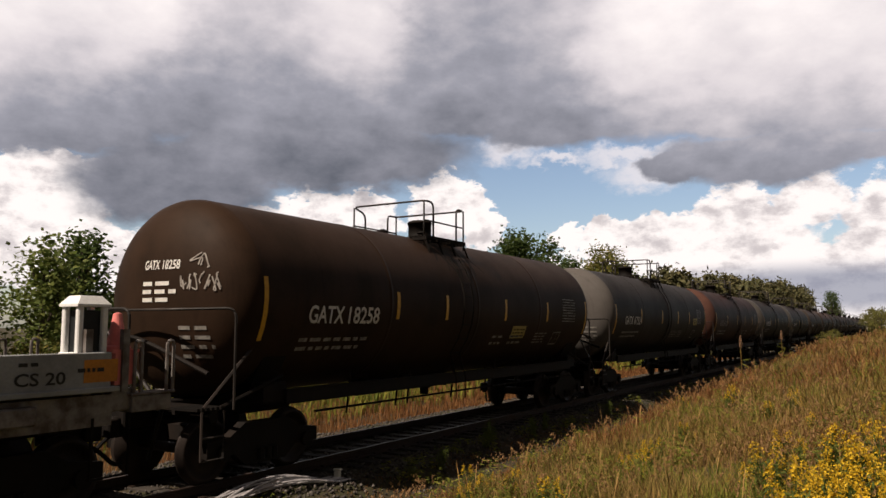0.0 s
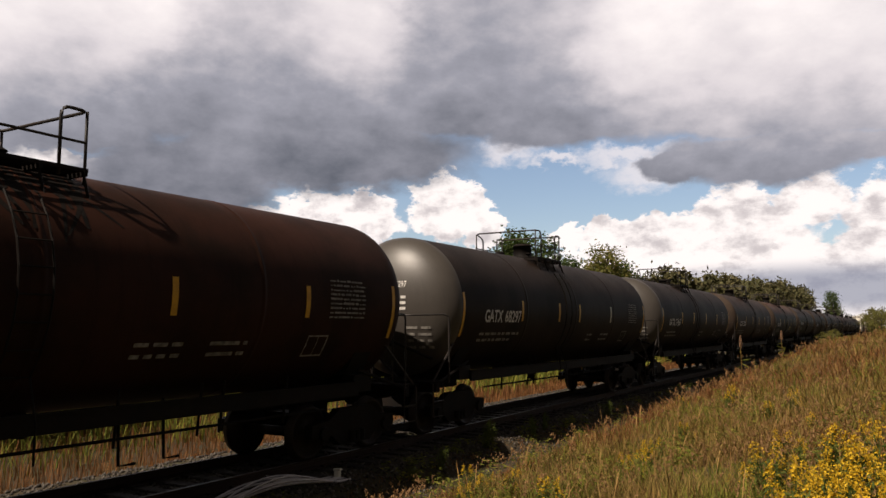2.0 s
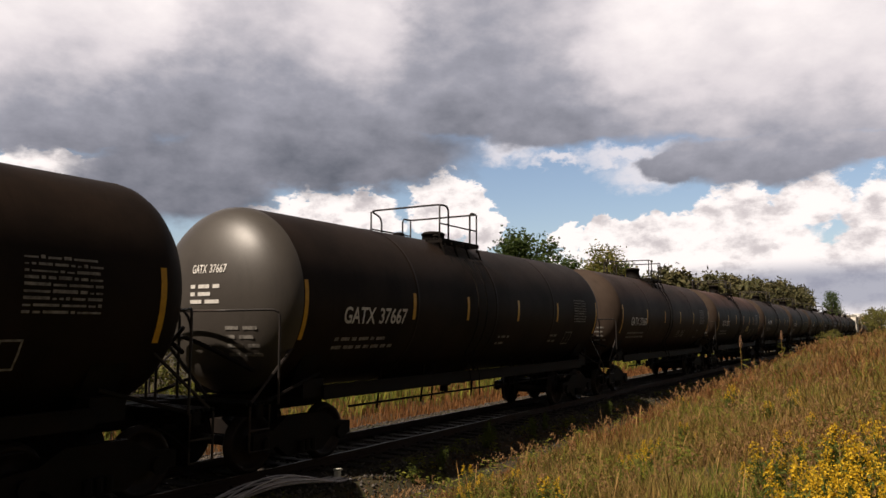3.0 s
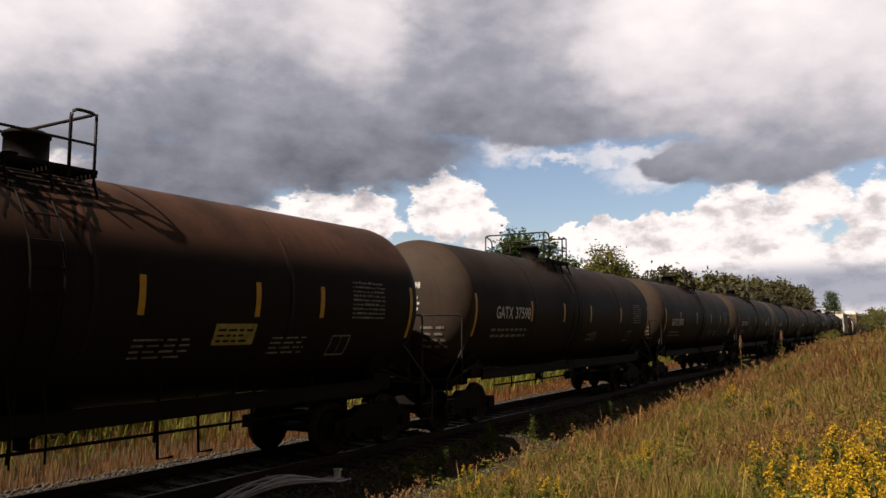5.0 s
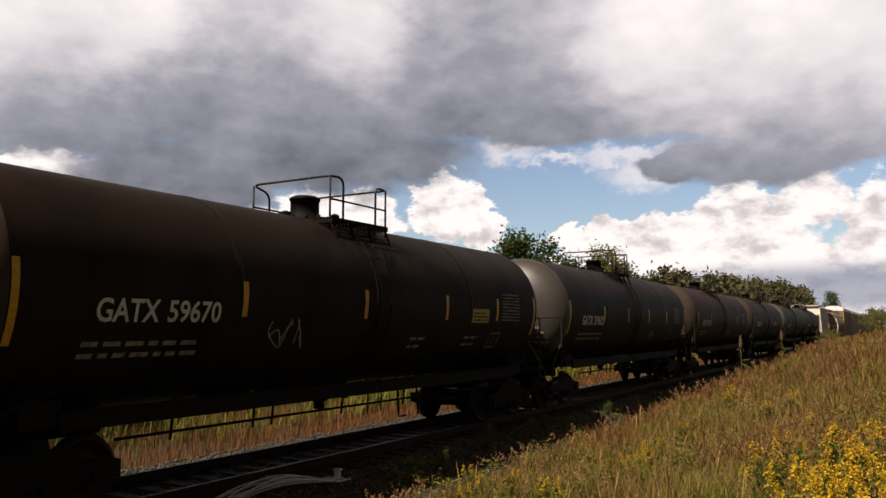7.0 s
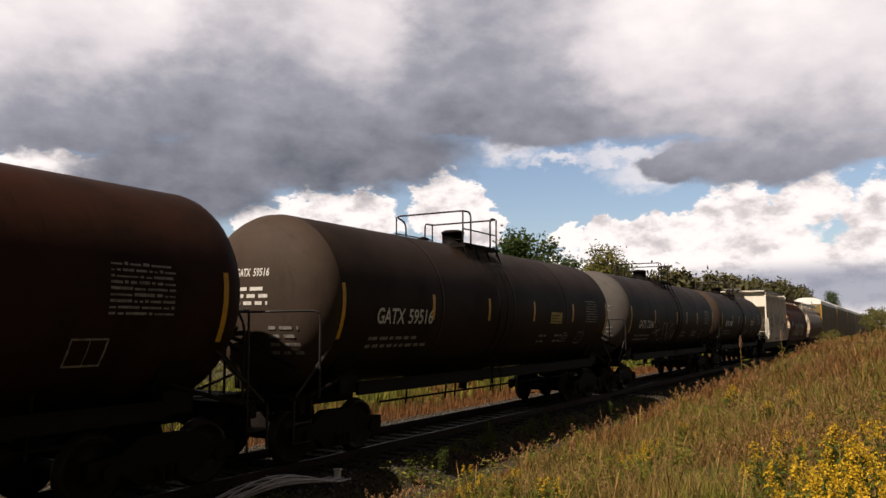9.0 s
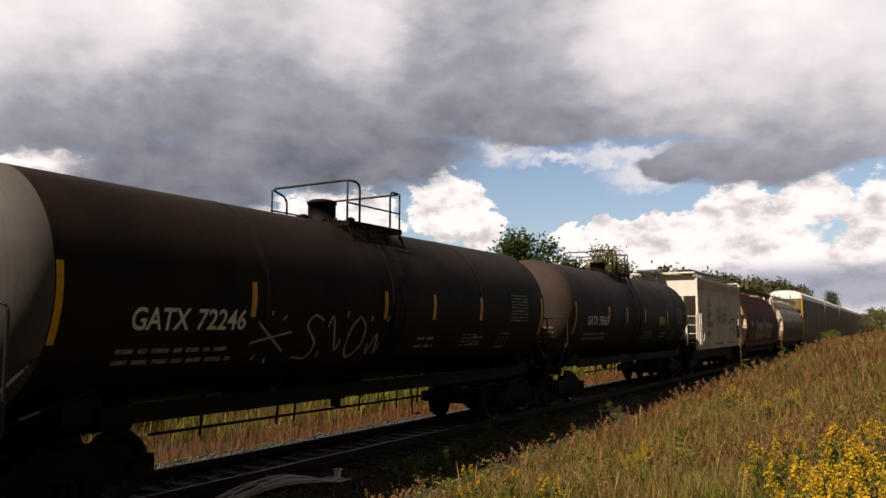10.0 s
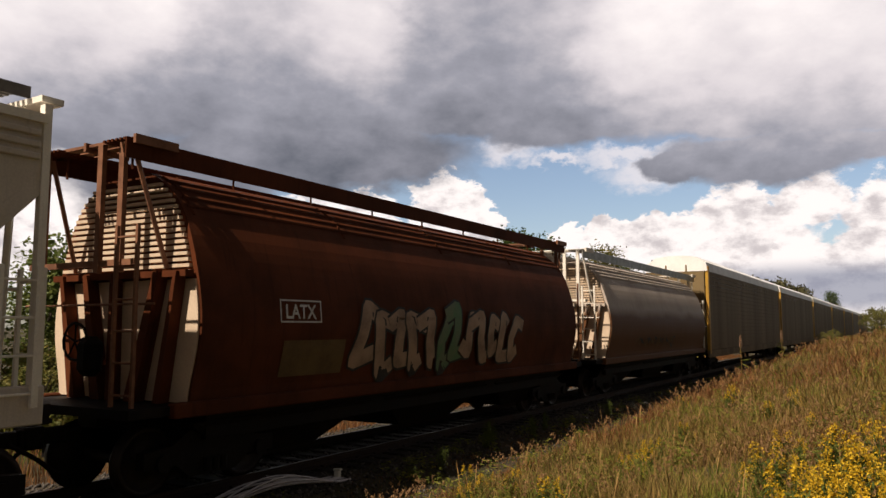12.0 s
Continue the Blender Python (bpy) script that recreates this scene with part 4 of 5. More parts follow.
ROUND = [(float(np.polyval(CURVE, z)), float(z)) for z in np.concatenate([np.linspace(4.45, 3.9, 10), np.linspace(3.8, 1.25, 18)])]


def round_y(z):
    zs, ys = [p[1] for p in ROUND][::-1], [p[0] for p in ROUND][::-1]
    return float(np.interp(z, zs, ys))


def round_hopper(s0, n, skin, post, label, tagged_side):
    car = thing("hopper_car", label, "hopper car", pose(s0, TRACK_Y, 0))
    MOVING.append((car, s0))
    on = lambda x, z: Vector((x, -round_y(z) - 0.012, z))
    ring = [(y, z) for y, z in ROUND] + [(-y, z) for y, z in ROUND[::-1]]
    bm = bmesh.new()
    loft(bm, [[(x, y, z) for y, z in ring] for x in (0.0, n * 0.25, n * 0.5, n * 0.75, n)])
    part("body", mesh_of(bm, "body"), skin, car)
    for s in (-1, 1):
        part("side_sill", boxes(((n / 2, s * 1.42, 1.17), (n + 0.6, 0.16, 0.2)), bevel=0.02), skin, car)
        for k in range(4):
            z = 4.32 - 0.13 * k
            part("roof_rib", boxes(((n / 2, s * (round_y(z) + 0.01), z), (n - 0.2, 0.035, 0.03))), skin, car)
        for k in range(5):
            x = 0.15 + (n - 0.3) * k / 4
            b = bmesh.new()
            rod(b, [(x, s * (round_y(z) + 0.005), z) for z in (4.4, 4.25, 4.0, 3.8)], 0.022, 4)
            part("roof_seam", b, skin, car)
    for x, s in ((0, -1), (n, 1)):
        low = [(y, z) for y, z in ROUND if z < 3.0]
        b = loft(bmesh.new(), [[(x + s * d, y * 0.97, z) for y, z in low] + [(x + s * d, -y * 0.97, z) for y, z in low[::-1]] for d in (0.002, 0.03)])
        part("end_panel", b, BEIGE, car, "beige painted end sheet")
        for k in range(16):
            z = 3.0 + 0.083 * k
            part("end_rib", boxes(((x + s * 0.03, 0, z), (0.06, 2 * round_y(z) * 0.94, 0.045))), BEIGE, car)
        # stakes slanted and dark, taking in the shadows cast across the end
        for y0, y1, w in ((-1.30, -1.0, 0.06), (-0.92, -0.45, 0.11), (0.02, 0.0, 0.05), (0.62, 0.28, 0.10), (1.18, 0.82, 0.08)):
            foot = [(y1 - w, 1.24), (y1 + w, 1.24), (y0 + w * 0.5, 3.0), (y0 - w * 0.5, 3.0)]
            part("stake_shadow", loft(bmesh.new(), [[(x + s * d, y, z) for y, z in foot] for d in (0.04, 0.22)]), skin, car)
        part("end_belt", boxes(((x + s * 0.1, 0, 2.97), (0.14, 2.9, 0.09))), skin, car)
        part("end_valve", boxes(((x + s * 0.42, 0.12, 1.85), (0.3, 0.34, 0.55)), bevel=0.1), IRON, car)
        for y in (-0.75, -0.3, 0.95):
            part("cage_post", boxes(((x + s * 0.66, y, 3.85), (0.07, 0.1, 1.75))), post, car)
        for y in (-1.0, 1.0):
            part("cage_brace", rod(bmesh.new(), [(x + s * 0.62, y * 0.9, 4.65), (x + s * 0.1, y, 3.05)], 0.035, 5), post, car)
        part("cage_bar", boxes(((x + s * 0.64, 0.1, 3.1), (0.06, 2.3, 0.08))), post, car)
        b = bmesh.new()
        for k in range(3):
            box(b, (x + s * (0.16 + k * 0.22), 0, 4.74), (0.17, 2.1, 0.04))
        for y in (-1.05, 0.0, 1.05):
            box(b, (x + s * 0.38, y, 4.72), (0.70, 0.05, 0.12))
        part("end_platform", b, post, car)
        rungs(car, "end_ladder", x + s * 0.85, -1.35, x + s * 0.85, -0.95, (1.4, 1.8, 2.2, 2.6, 3.0, 3.4), post)
        part("cross_grab", rod(bmesh.new(), [(x + s * 0.6, 1.4, 2.55), (x + s * 0.6, -1.4, 2.55)], 0.016, 5), post, car)
        part("end_deck", boxes(((x + s * 0.45, 0, 1.17), (0.95, 2.8, 0.12)), ((x - s * 0.4, 0, 1.05), (1.8, 0.4, 0.3))), IRON, car)
    brake_wheel(car, -0.5, 0.35, 2.05, IRON)
    for s in (-1, 1):
        running_board(car, -0.8, n + 0.8, s * 0.72, 4.72, 0.5, OXIDE if skin is OXIDE else GALV, 4.38, 0.28)
    part("centre_sill", boxes(((n / 2, 0, 0.98), (n - 1.0, 2.4, 0.56))), IRON, car)
    for k in range(3):
        x = n * (k + 0.5) / 3
        b = loft(bmesh.new(), [[(x - 2.1, -1.25, 0.95), (x + 2.1, -1.25, 0.95), (x + 2.1, 1.25, 0.95), (x - 2.1, 1.25, 0.95)], [(x - 0.95, -0.8, 0.3), (x + 0.95, -0.8, 0.3), (x + 0.95, 0.8, 0.3), (x - 0.95, 0.8, 0.3)]])
        part("hopper_bay", b, IRON, car)
    if tagged_side:
        part("car_number", writing("LATX", 1.62, 2.32, 2.38, 2.60, on), WHITE, car, "white reporting mark in a frame")
        b = bmesh.new()
        for a in ((1.5, 2.45, 2.32, 2.345), (1.5, 2.45, 2.645, 2.67), (1.5, 1.525, 2.32, 2.67), (2.425, 2.45, 2.32, 2.67)):
            patch(b, *a, on, 1, 1)
        part("mark_frame", b, WHITE, car)
        part("primer_patch", patch(bmesh.new(), 1.6, 3.1, 1.5, 2.05, on, 3, 3), PRIMER, car)
    # interlocked painted forms that spell nothing
    rnd = random.Random(5 + int(tagged_side))
    x, wide, low, high = (3.45, 0.52, 1.52, 2.56) if tagged_side else (3.0, 0.42, 1.5, 1.92)
    over = 0.012
    for k in range(12):
        a, up = x + wide * (k + 0.3), k % 2
        tip, foot = high + rnd.uniform(-0.22, 0.12), low + rnd.uniform(-0.02, 0.12)
        hook = rnd.choice((-1, 1)) * wide * rnd.uniform(0.5, 0.95)
        line = [(a + hook, tip - 0.2), (a + wide * 0.2, tip), (a - 0.1 * hook, (tip + foot) / 2), (a + wide * rnd.uniform(-0.5, 0.7), foot + 0.05), (a + wide * rnd.uniform(0.5, 1.3), foot + rnd.uniform(0.05, 0.3))]
        if up:
            line = [(p, low + high - q) for p, q in line]
        bent = rounded([(p, 0, q) for p, q in line], 0.05, 2)
        pts = []
        for p, q in zip(bent, bent[1:]):
            m = max(1, int((q - p).length / 0.08))
            pts += [tuple((p + (q - p) * i / m).xz) for i in range(m)]
        pts.append(tuple(bent[-1].xz))
        kinds = ((0.37, INK, "graffiti_outline"), (0.28, TAGGREEN if k in (5, 6) else TAG, "graffiti_form")) if tagged_side else ((0.07, INK if up else PRIMER, "graffiti_line"),)
        for width, paint_, name in kinds:
            over += 0.003
            part(name, stroke(pts, width, lambda a, z: Vector((a, -round_y(z) - over, z))), paint_, car, "painted graffiti form" if paint_ is TAG else "")
    coupler(car, -1.35, -1)
    coupler(car, n + 1.35, 1)
    truck(car, 0.75)
    truck(car, n - 0.75)
    return car


def autorack(s0, n):
    car = thing("autorack_car", "tall enclosed autorack car with white roof and yellow ends", "autorack car", pose(s0, TRACK_Y, 0), "autorack cars of the train")
    MOVING.append((car, s0))
    roof = [(-1.52, 5.02), (-1.46, 5.45), (-1.0, 5.74), (-0.4, 5.82), (0.4, 5.82), (1.0, 5.74), (1.46, 5.45), (1.52, 5.02)]
    part("roof", stored("rackroof", lambda: loft(bmesh.new(), [[(x, y, z) for y, z in roof] for x in (0.0, n)])), ROOFWHITE, car, "white arched steel roof")

    def slat():
        return boxes(((n / 2, 0, 0.1), (n - 0.7, 0.03, 0.17)), ((n / 2, 0.015, 0.2), (n - 0.7, 0.02, 0.07)))
    for s in (-1, 1):
        for k in range(17):
            part("side_slat", stored("rackslat", slat), RACK, car, at=pose(0 if s < 0 else n, s * 1.49, 1.13 + 0.228 * k, 0, 0, 0 if s < 0 else 180))
        part("side_sill", stored("racksill", lambda: boxes(((n / 2, 0, 0.95), (n, 0.1, 0.35)))), RACK, car, at=pose(0, s * 1.48, 0))
        for x in (0.2, n - 0.2):
            part("corner_post", stored("rackpost", lambda: boxes(((0, 0, 3.1), (0.3, 0.14, 4.3)))), RACKYELLOW, car, at=pose(x, s * 1.47, 0))
    for x in (0.05, n - 0.05):
        part("end_door", stored("rackdoor", lambda: boxes(((0, 0, 3.2), (0.06, 2.7, 4.3)), ((-0.04, 0.5, 3.2), (0.06, 0.08, 4.3)), ((-0.04, -0.5, 3.2), (0.06, 0.08, 4.3)))), RACK, car, at=pose(x, 0, 0))
    part("underframe", stored("rackframe", lambda: boxes(((n / 2, 0, 0.9), (n + 1.0, 0.6, 0.35)), ((n / 2, 0, 1.08), (n, 2.8, 0.1)))), IRON, car)
    coupler(car, -0.4, -1)
    coupler(car, n + 0.4, 1)
    truck(car, 2.6)
    truck(car, n - 2.6)


def deck_car(s0):
    """The low flat car ahead of the tank cars; its rear end is at the local zero."""
    car = thing("flat_car", "grey low-sided flat car carrying a small white cab", "flat car", pose(s0, TRACK_Y, 0))
    MOVING.append((car, s0))
    for s in (-1, 1):
        part("side_panel", boxes(((-8, s * 1.52, 1.74), (15.4, 0.08, 0.44)), ((-8, s * 1.53, 1.53), (15.6, 0.14, 0.06)), bevel=0.01), DECKGREY, car)
        part("lower_sill", boxes(((-8, s * 1.4, 1.28), (15.6, 0.12, 0.36))), WORN, car)
        for x in (-0.55, -0.05):
            part("stake", boxes(((x, s * 1.45, 1.85), (0.09, 0.07, 0.75))), WORN, car)
        part("step", rod(bmesh.new(), [(0.05, s * 1.45, 1.2), (0.05, s * 1.45, 0.5), (-0.45, s * 1.45, 0.5), (-0.45, s * 1.45, 1.2)], 0.025, 5), IRON, car)
    part("deck", boxes(((-8, 0, 1.5), (15.6, 2.9, 0.12)), ((-8, 0, 1.1), (15.8, 0.6, 0.4))), IRON, car)
    part("end_sill", boxes(((-0.1, 0, 1.38), (0.5, 2.9, 0.26)), bevel=0.02), WORN, car)
    for s in (-1, 1):
        part("step_box", boxes(((0.34, s * 1.38, 1.32), (0.58, 0.24, 0.2)), ((0.34, s * 1.38, 1.44), (0.66, 0.3, 0.03)), bevel=0.01), WORN, car, "scuffed grey corner step")
        for x in (0.08, 0.56):
            part("grab_iron", rod(bmesh.new(), rounded([(x, s * 1.48, 1.42), (x, s * 1.48, 2.08), (x + 0.1, s * 1.48, 2.08), (x + 0.1, s * 1.48, 1.42)], 0.05), 0.022, 6), WORN, car, "grey pipe grab iron")
        part("corner_brace", rod(bmesh.new(), [(0.6, s * 1.40, 1.3), (0.55, s * 1.2, 0.55)], 0.03, 5), IRON, car)
    on = flat_side(-1.566)
    part("fleet_mark", writing("CS 20", -1.46, -0.88, 1.62, 1.76, on), INK, car, "black stencilled mark")
    part("fleet_writing", bars(-1.42, -1.15, 1.83, 1.88, 1, on, 3, 0.8, 0.1), INK, car)
    part("orange_panel", patch(bmesh.new(), -0.66, -0.22, 1.62, 1.88, on), ORANGE, car, "orange painted panel")
    part("panel_writing", bars(-0.74, -0.24, 1.74, 1.79, 1, flat_side(-1.57), 2, 0.9, 0.07), INK, car)
    part("tool_box", boxes(((-1.5, -1.5, 1.3), (0.6, 0.2, 0.2)), bevel=0.02), WORN, car)
    coupler(car, 0.55, 1)
    truck(car, -1.2)
    truck(car, -14.0)
    cab = thing("machine_cab", "small white machine cab standing on the flat car", "cab", pose(s0, TRACK_Y, 0))
    MOVING.append((cab, s0))
    for x in (-0.62, -0.30):
        for y in (-1.38, -1.12):
            part("cab_post", boxes(((x, y, 2.22), (0.07, 0.07, 0.56)), bevel=0.012), ROOFWHITE, cab)
    part("cab_roof", loft(bmesh.new(), [[(-0.68, -1.43, 2.49), (-0.24, -1.43, 2.49), (-0.24, -1.07, 2.49), (-0.68, -1.07, 2.49)], [(-0.68, -1.43, 2.52), (-0.24, -1.43, 2.52), (-0.24, -1.07, 2.52), (-0.68, -1.07, 2.52)], [(-0.6, -1.36, 2.62), (-0.32, -1.36, 2.62), (-0.32, -1.14, 2.62), (-0.6, -1.14, 2.62)]]), ROOFWHITE, cab)
    part("cab_window", boxes(((-0.46, -1.25, 2.2), (0.26, 0.22, 0.5))), GLASS, cab)
    part("cab_base", boxes(((-0.46, -1.25, 1.76), (0.42, 0.36, 0.4)), bevel=0.015), ROOFWHITE, cab)
    b = bmesh.new()
    lathe(b, [(1.98, 0.17), (2.02, 0.17), (2.03, 0.12), (2.42, 0.05), (2.43, 0.01)], (0, 0, 0), "z", 16)
    b2 = thing("traffic_cone", "faded red traffic cone on the flat car", "traffic cone", pose(s0, TRACK_Y, 0))
    MOVING.append((b2, s0))
    part("cone", b, PINK, b2, at=pose(-0.02, -1.25, 0))
    part("cone_base", boxes(((-0.02, -1.25, 1.96), (0.38, 0.38, 0.04)), ((-0.02, -1.25, 1.75), (0.3, 0.4, 0.38))), PINK, b2)


deck_car(6.15)
cream_hopper(249.08)
round_hopper(262.15, 13.7, OXIDE, OXIDE_POST, "rust-brown round-sided hopper car with graffiti", True)
round_hopper(279.0, 13.8, GREYHOP, CREAM, "grey round-sided hopper car stained brown below", False)
for k in range(8):
    autorack(294.1 + 26.9 * k, 26.1)

# ---------------------------------------------------------------- plants
def quads_at(c, u, v):
    """Leaf quads from centres and two half axes."""
    V = np.stack([c - u - v * 0.3, c + v - u * 0.2, c + u + v * 0.3, c - v + u * 0.2], 1).reshape(-1, 3)
    return V, np.arange(len(V)).reshape(-1, 4)


def unit(rng, n):
    d = rng.normal(size=(n, 3))
    return d / np.linalg.norm(d, axis=1)[:, None]


BARK = surface("bark", (0.10, 0.08, 0.06), (0.05, 0.04, 0.03), 0.95, scale=6, stretch=(1, 1, 0.2))
LEAF = surface("green_leaves", (0.06, 0.09, 0.03), None, 0.6, thin=0.35, island=[(0.030, 0.052, 0.014), (0.055, 0.09, 0.022), (0.095, 0.13, 0.03), (0.045, 0.065, 0.02)])
YOUNGLEAF = surface("young_leaves", (0.12, 0.15, 0.04), None, 0.6, thin=0.4, island=[(0.07, 0.10, 0.022), (0.13, 0.17, 0.04), (0.20, 0.22, 0.06), (0.09, 0.12, 0.03)])
LEAFGOLD = surface("turning_leaves", (0.14, 0.13, 0.03), None, 0.6, thin=0.35, island=[(0.07, 0.09, 0.02), (0.15, 0.15, 0.035), (0.22, 0.18, 0.05), (0.10, 0.11, 0.03)])
LEAFFAR = surface("far_leaves", (0.06, 0.07, 0.03), None, 0.7, island=[(0.050, 0.052, 0.0208), (0.075, 0.074, 0.0280), (0.100, 0.085, 0.0360), (0.050, 0.048, 0.0240)])


def tree_meshes(seed, tall, wide, base, clumps, per, leaf):
    rng = np.random.default_rng(seed)
    bm = bmesh.new()
    top = tall * 0.8
    trunk = [(0.12 * math.sin(z * 0.9 + seed), 0.1 * math.cos(z * 0.7), z) for z in np.linspace(-0.3, top, 6)]
    for i, (a, b) in enumerate(zip(trunk, trunk[1:])):
        r = 0.022 * tall * (1 - i / 6.5)
        rod(bm, [a, b], max(r, 0.03), 7)
    C = []
    while len(C) < clumps:
        d = rng.normal(size=3)
        d /= np.linalg.norm(d)
        k = rng.uniform(0.35, 1.0) ** 0.6
        z = base + (tall * 0.96 - base) * (0.5 + 0.5 * d[2] * k)
        w = wide * (0.6 + 0.55 * rng.random()) * math.sqrt(max(1 - (2 * (z - base) / (tall - base) - 0.85) ** 2 * 0.75, 0.05))
        C.append((d[0] * k * w, d[1] * k * w, z))
    C = np.array(C)
    for c in C[::max(1, clumps // 14)]:
        s = Vector(trunk[min(int(max(c[2] - 1.0, 0) / top * 5), 4)])
        rod(bm, [s, (s + Vector(c)) / 2 + Vector((0, 0, -0.15)), c], 0.007 * tall, 5)
    n = clumps * per
    size = tall * 0.04
    P = np.repeat(C, per, 0) + rng.normal(size=(n, 3)) * size * np.array([1.25, 1.25, 0.8])
    u, v = unit(rng, n) * leaf, unit(rng, n) * leaf
    u[:, 2] *= 0.5
    V, F = quads_at(P, u, v * 0.7)
    return mesh_of(bm, "trunk"), quick_mesh("crown", V, F)


def tree(x, y, meshes, material, label, scale=1.0, turn=0.0, name="tree", group=""):
    z = float(ground_z(x, y))
    t = thing(name, label, "tree" if name == "tree" else "bush", pose(x, y, z, 0, 0, turn) @ Matrix.Scale(scale, 4), group)
    part("trunk", meshes[0], BARK, t)
    part("crown", meshes[1], material, t)
    return t


OAK = tree_meshes(3, 10.0, 3.1, 1.5, 120, 80, 0.15)
ASH = tree_meshes(5, 10.0, 2.2, 1.5, 95, 55, 0.16)
POPLAR = tree_meshes(8, 10.0, 1.5, 1.5, 80, 50, 0.15)
SAPLING = tree_meshes(6, 10.0, 2.0, 0.6, 110, 42, 0.16)
SHRUB = tree_meshes(9, 4.0, 2.4, 0.1, 60, 45, 0.09)
for x, y, m, mat, s, r, lab in (
    (55.4, 25.5, OAK, LEAF, 1.12, 20, "broad dark green tree behind the train"),
    (63, 24.5, POPLAR, LEAF, 0.95, 50, "small dark green tree behind the train"),
    (75, 25.5, ASH, LEAFGOLD, 1.2, 80, "slim yellow-green tree behind the train"),
    (85, 26.5, POPLAR, LEAFGOLD, 1.08, 130, "thin yellowing tree behind the train"),
    (232, 15.5, POPLAR, LEAFGOLD, 1.35, 10, "tall yellow-green tree far along the line"),
    (260, 17, ASH, LEAF, 1.1, 70, "green tree far along the line"),
    (14.2, 21.0, POPLAR, YOUNGLEAF, 0.60, 30, "young leafy tree beyond the track"),
    (12.4, 20.0, SAPLING, YOUNGLEAF, 0.55, 160, "young leafy tree beyond the track"),
    (11.0, 21.5, SAPLING, YOUNGLEAF, 0.50, 200, "young leafy tree beyond the track"),
    (9.6, 19.5, SAPLING, YOUNGLEAF, 0.46, 75, "young leafy tree beyond the track"),
    (15.0, 22.5, SAPLING, YOUNGLEAF, 0.52, 310, "young leafy tree beyond the track"),
    (16.8, 23.0, SAPLING, YOUNGLEAF, 0.42, 270, "young leafy tree beyond the track"),
):
    tree(x, y, m, mat, lab, s, r)
for x, y, s, r, mat in ((10.5, 17.0, 0.55, 0, LEAFGOLD), (13.5, 18.0, 0.6, 40, YOUNGLEAF), (17, 19, 0.55, 90, LEAF), (8.5, 18, 0.7, 10, YOUNGLEAF), (11.8, 18.6, 0.7, 210, YOUNGLEAF), (15.2, 20.2, 0.75, 280, LEAF), (21, 20, 0.5, 60, LEAF), (26, 21, 0.6, 100, LEAF), (33, 22, 0.6, 140, LEAF), (42, 23, 0.7, 20, LEAFGOLD), (86, 6.3, 0.5, 33, LEAF), (90, 6.0, 0.45, 120, LEAF), (130, 3.3, 0.95, 70, LEAF), (150, 3.4, 1.25, 160, LEAF), (175, 3.8, 1.3, 240, LEAF), (112, 1.9, 0.8, 300, LEAF)):
    tree(x, y, SHRUB, mat, "leafy bush beside the railway", s, r, "bush", "bushes along the line")


def build_woods():
    """The far woods beyond the train: many crowns of leaf clumps on stems."""
    rng = np.random.default_rng(12)
    V, F, n = [], [], 0
    bm = bmesh.new()
    for k in range(150):
        x = rng.uniform(125, 430)
        y = rng.uniform(35, 50)
        t = (x - 125) / 305
        h = 13.0 + 8.0 * min(t * 1.6, 1.0) + rng.uniform(-2.2, 1.4)
        if x < 145:
            h *= 0.8
        z0 = float(ground_z(x, y))
        rod(bm, [(x, y, z0 - 0.2), (x, y, z0 + h * 0.7)], 0.18, 5)
        m = 16
        c = unit(rng, m) * rng.uniform(0.5, 1.0, (m, 1)) * np.array([3.2, 3.2, h * 0.36]) + np.array([x, y, z0 + h * 0.6])
        P = np.repeat(c, 26, 0) + rng.normal(size=(m * 26, 3)) * 0.9
        a, f = quads_at(P, unit(rng, len(P)) * 0.5, unit(rng, len(P)) * 0.4)
        V.append(a)
        F.append(f + n)
        n += len(a)
    woods = thing("far_woods", "distant green and russet woods beyond the railway", "woods", kind="stuff")
    part("stems", bm, BARK, woods)
    part("crowns", quick_mesh("crowns", np.concatenate(V), np.concatenate(F)), LEAFFAR, woods)


build_woods()

STRAW = surface("dry_grass", (0.3, 0.22, 0.1), (0.13, 0.085, 0.042), 0.8, scale=0.35, amount=(0.45, 0.75), thin=0.25, island=[(0.084, 0.066, 0.0136), (0.235, 0.145, 0.0382), (0.123, 0.072, 0.0204), (0.403, 0.260, 0.0892), (0.134, 0.112, 0.0221), (0.202, 0.115, 0.0357)])
GREENGRASS = surface("green_grass", (0.1, 0.12, 0.03), None, 0.8, scale=0.5, thin=0.25, island=[(0.055, 0.074, 0.0100), (0.117, 0.139, 0.0180), (0.235, 0.218, 0.0340), (0.076, 0.095, 0.0130)])


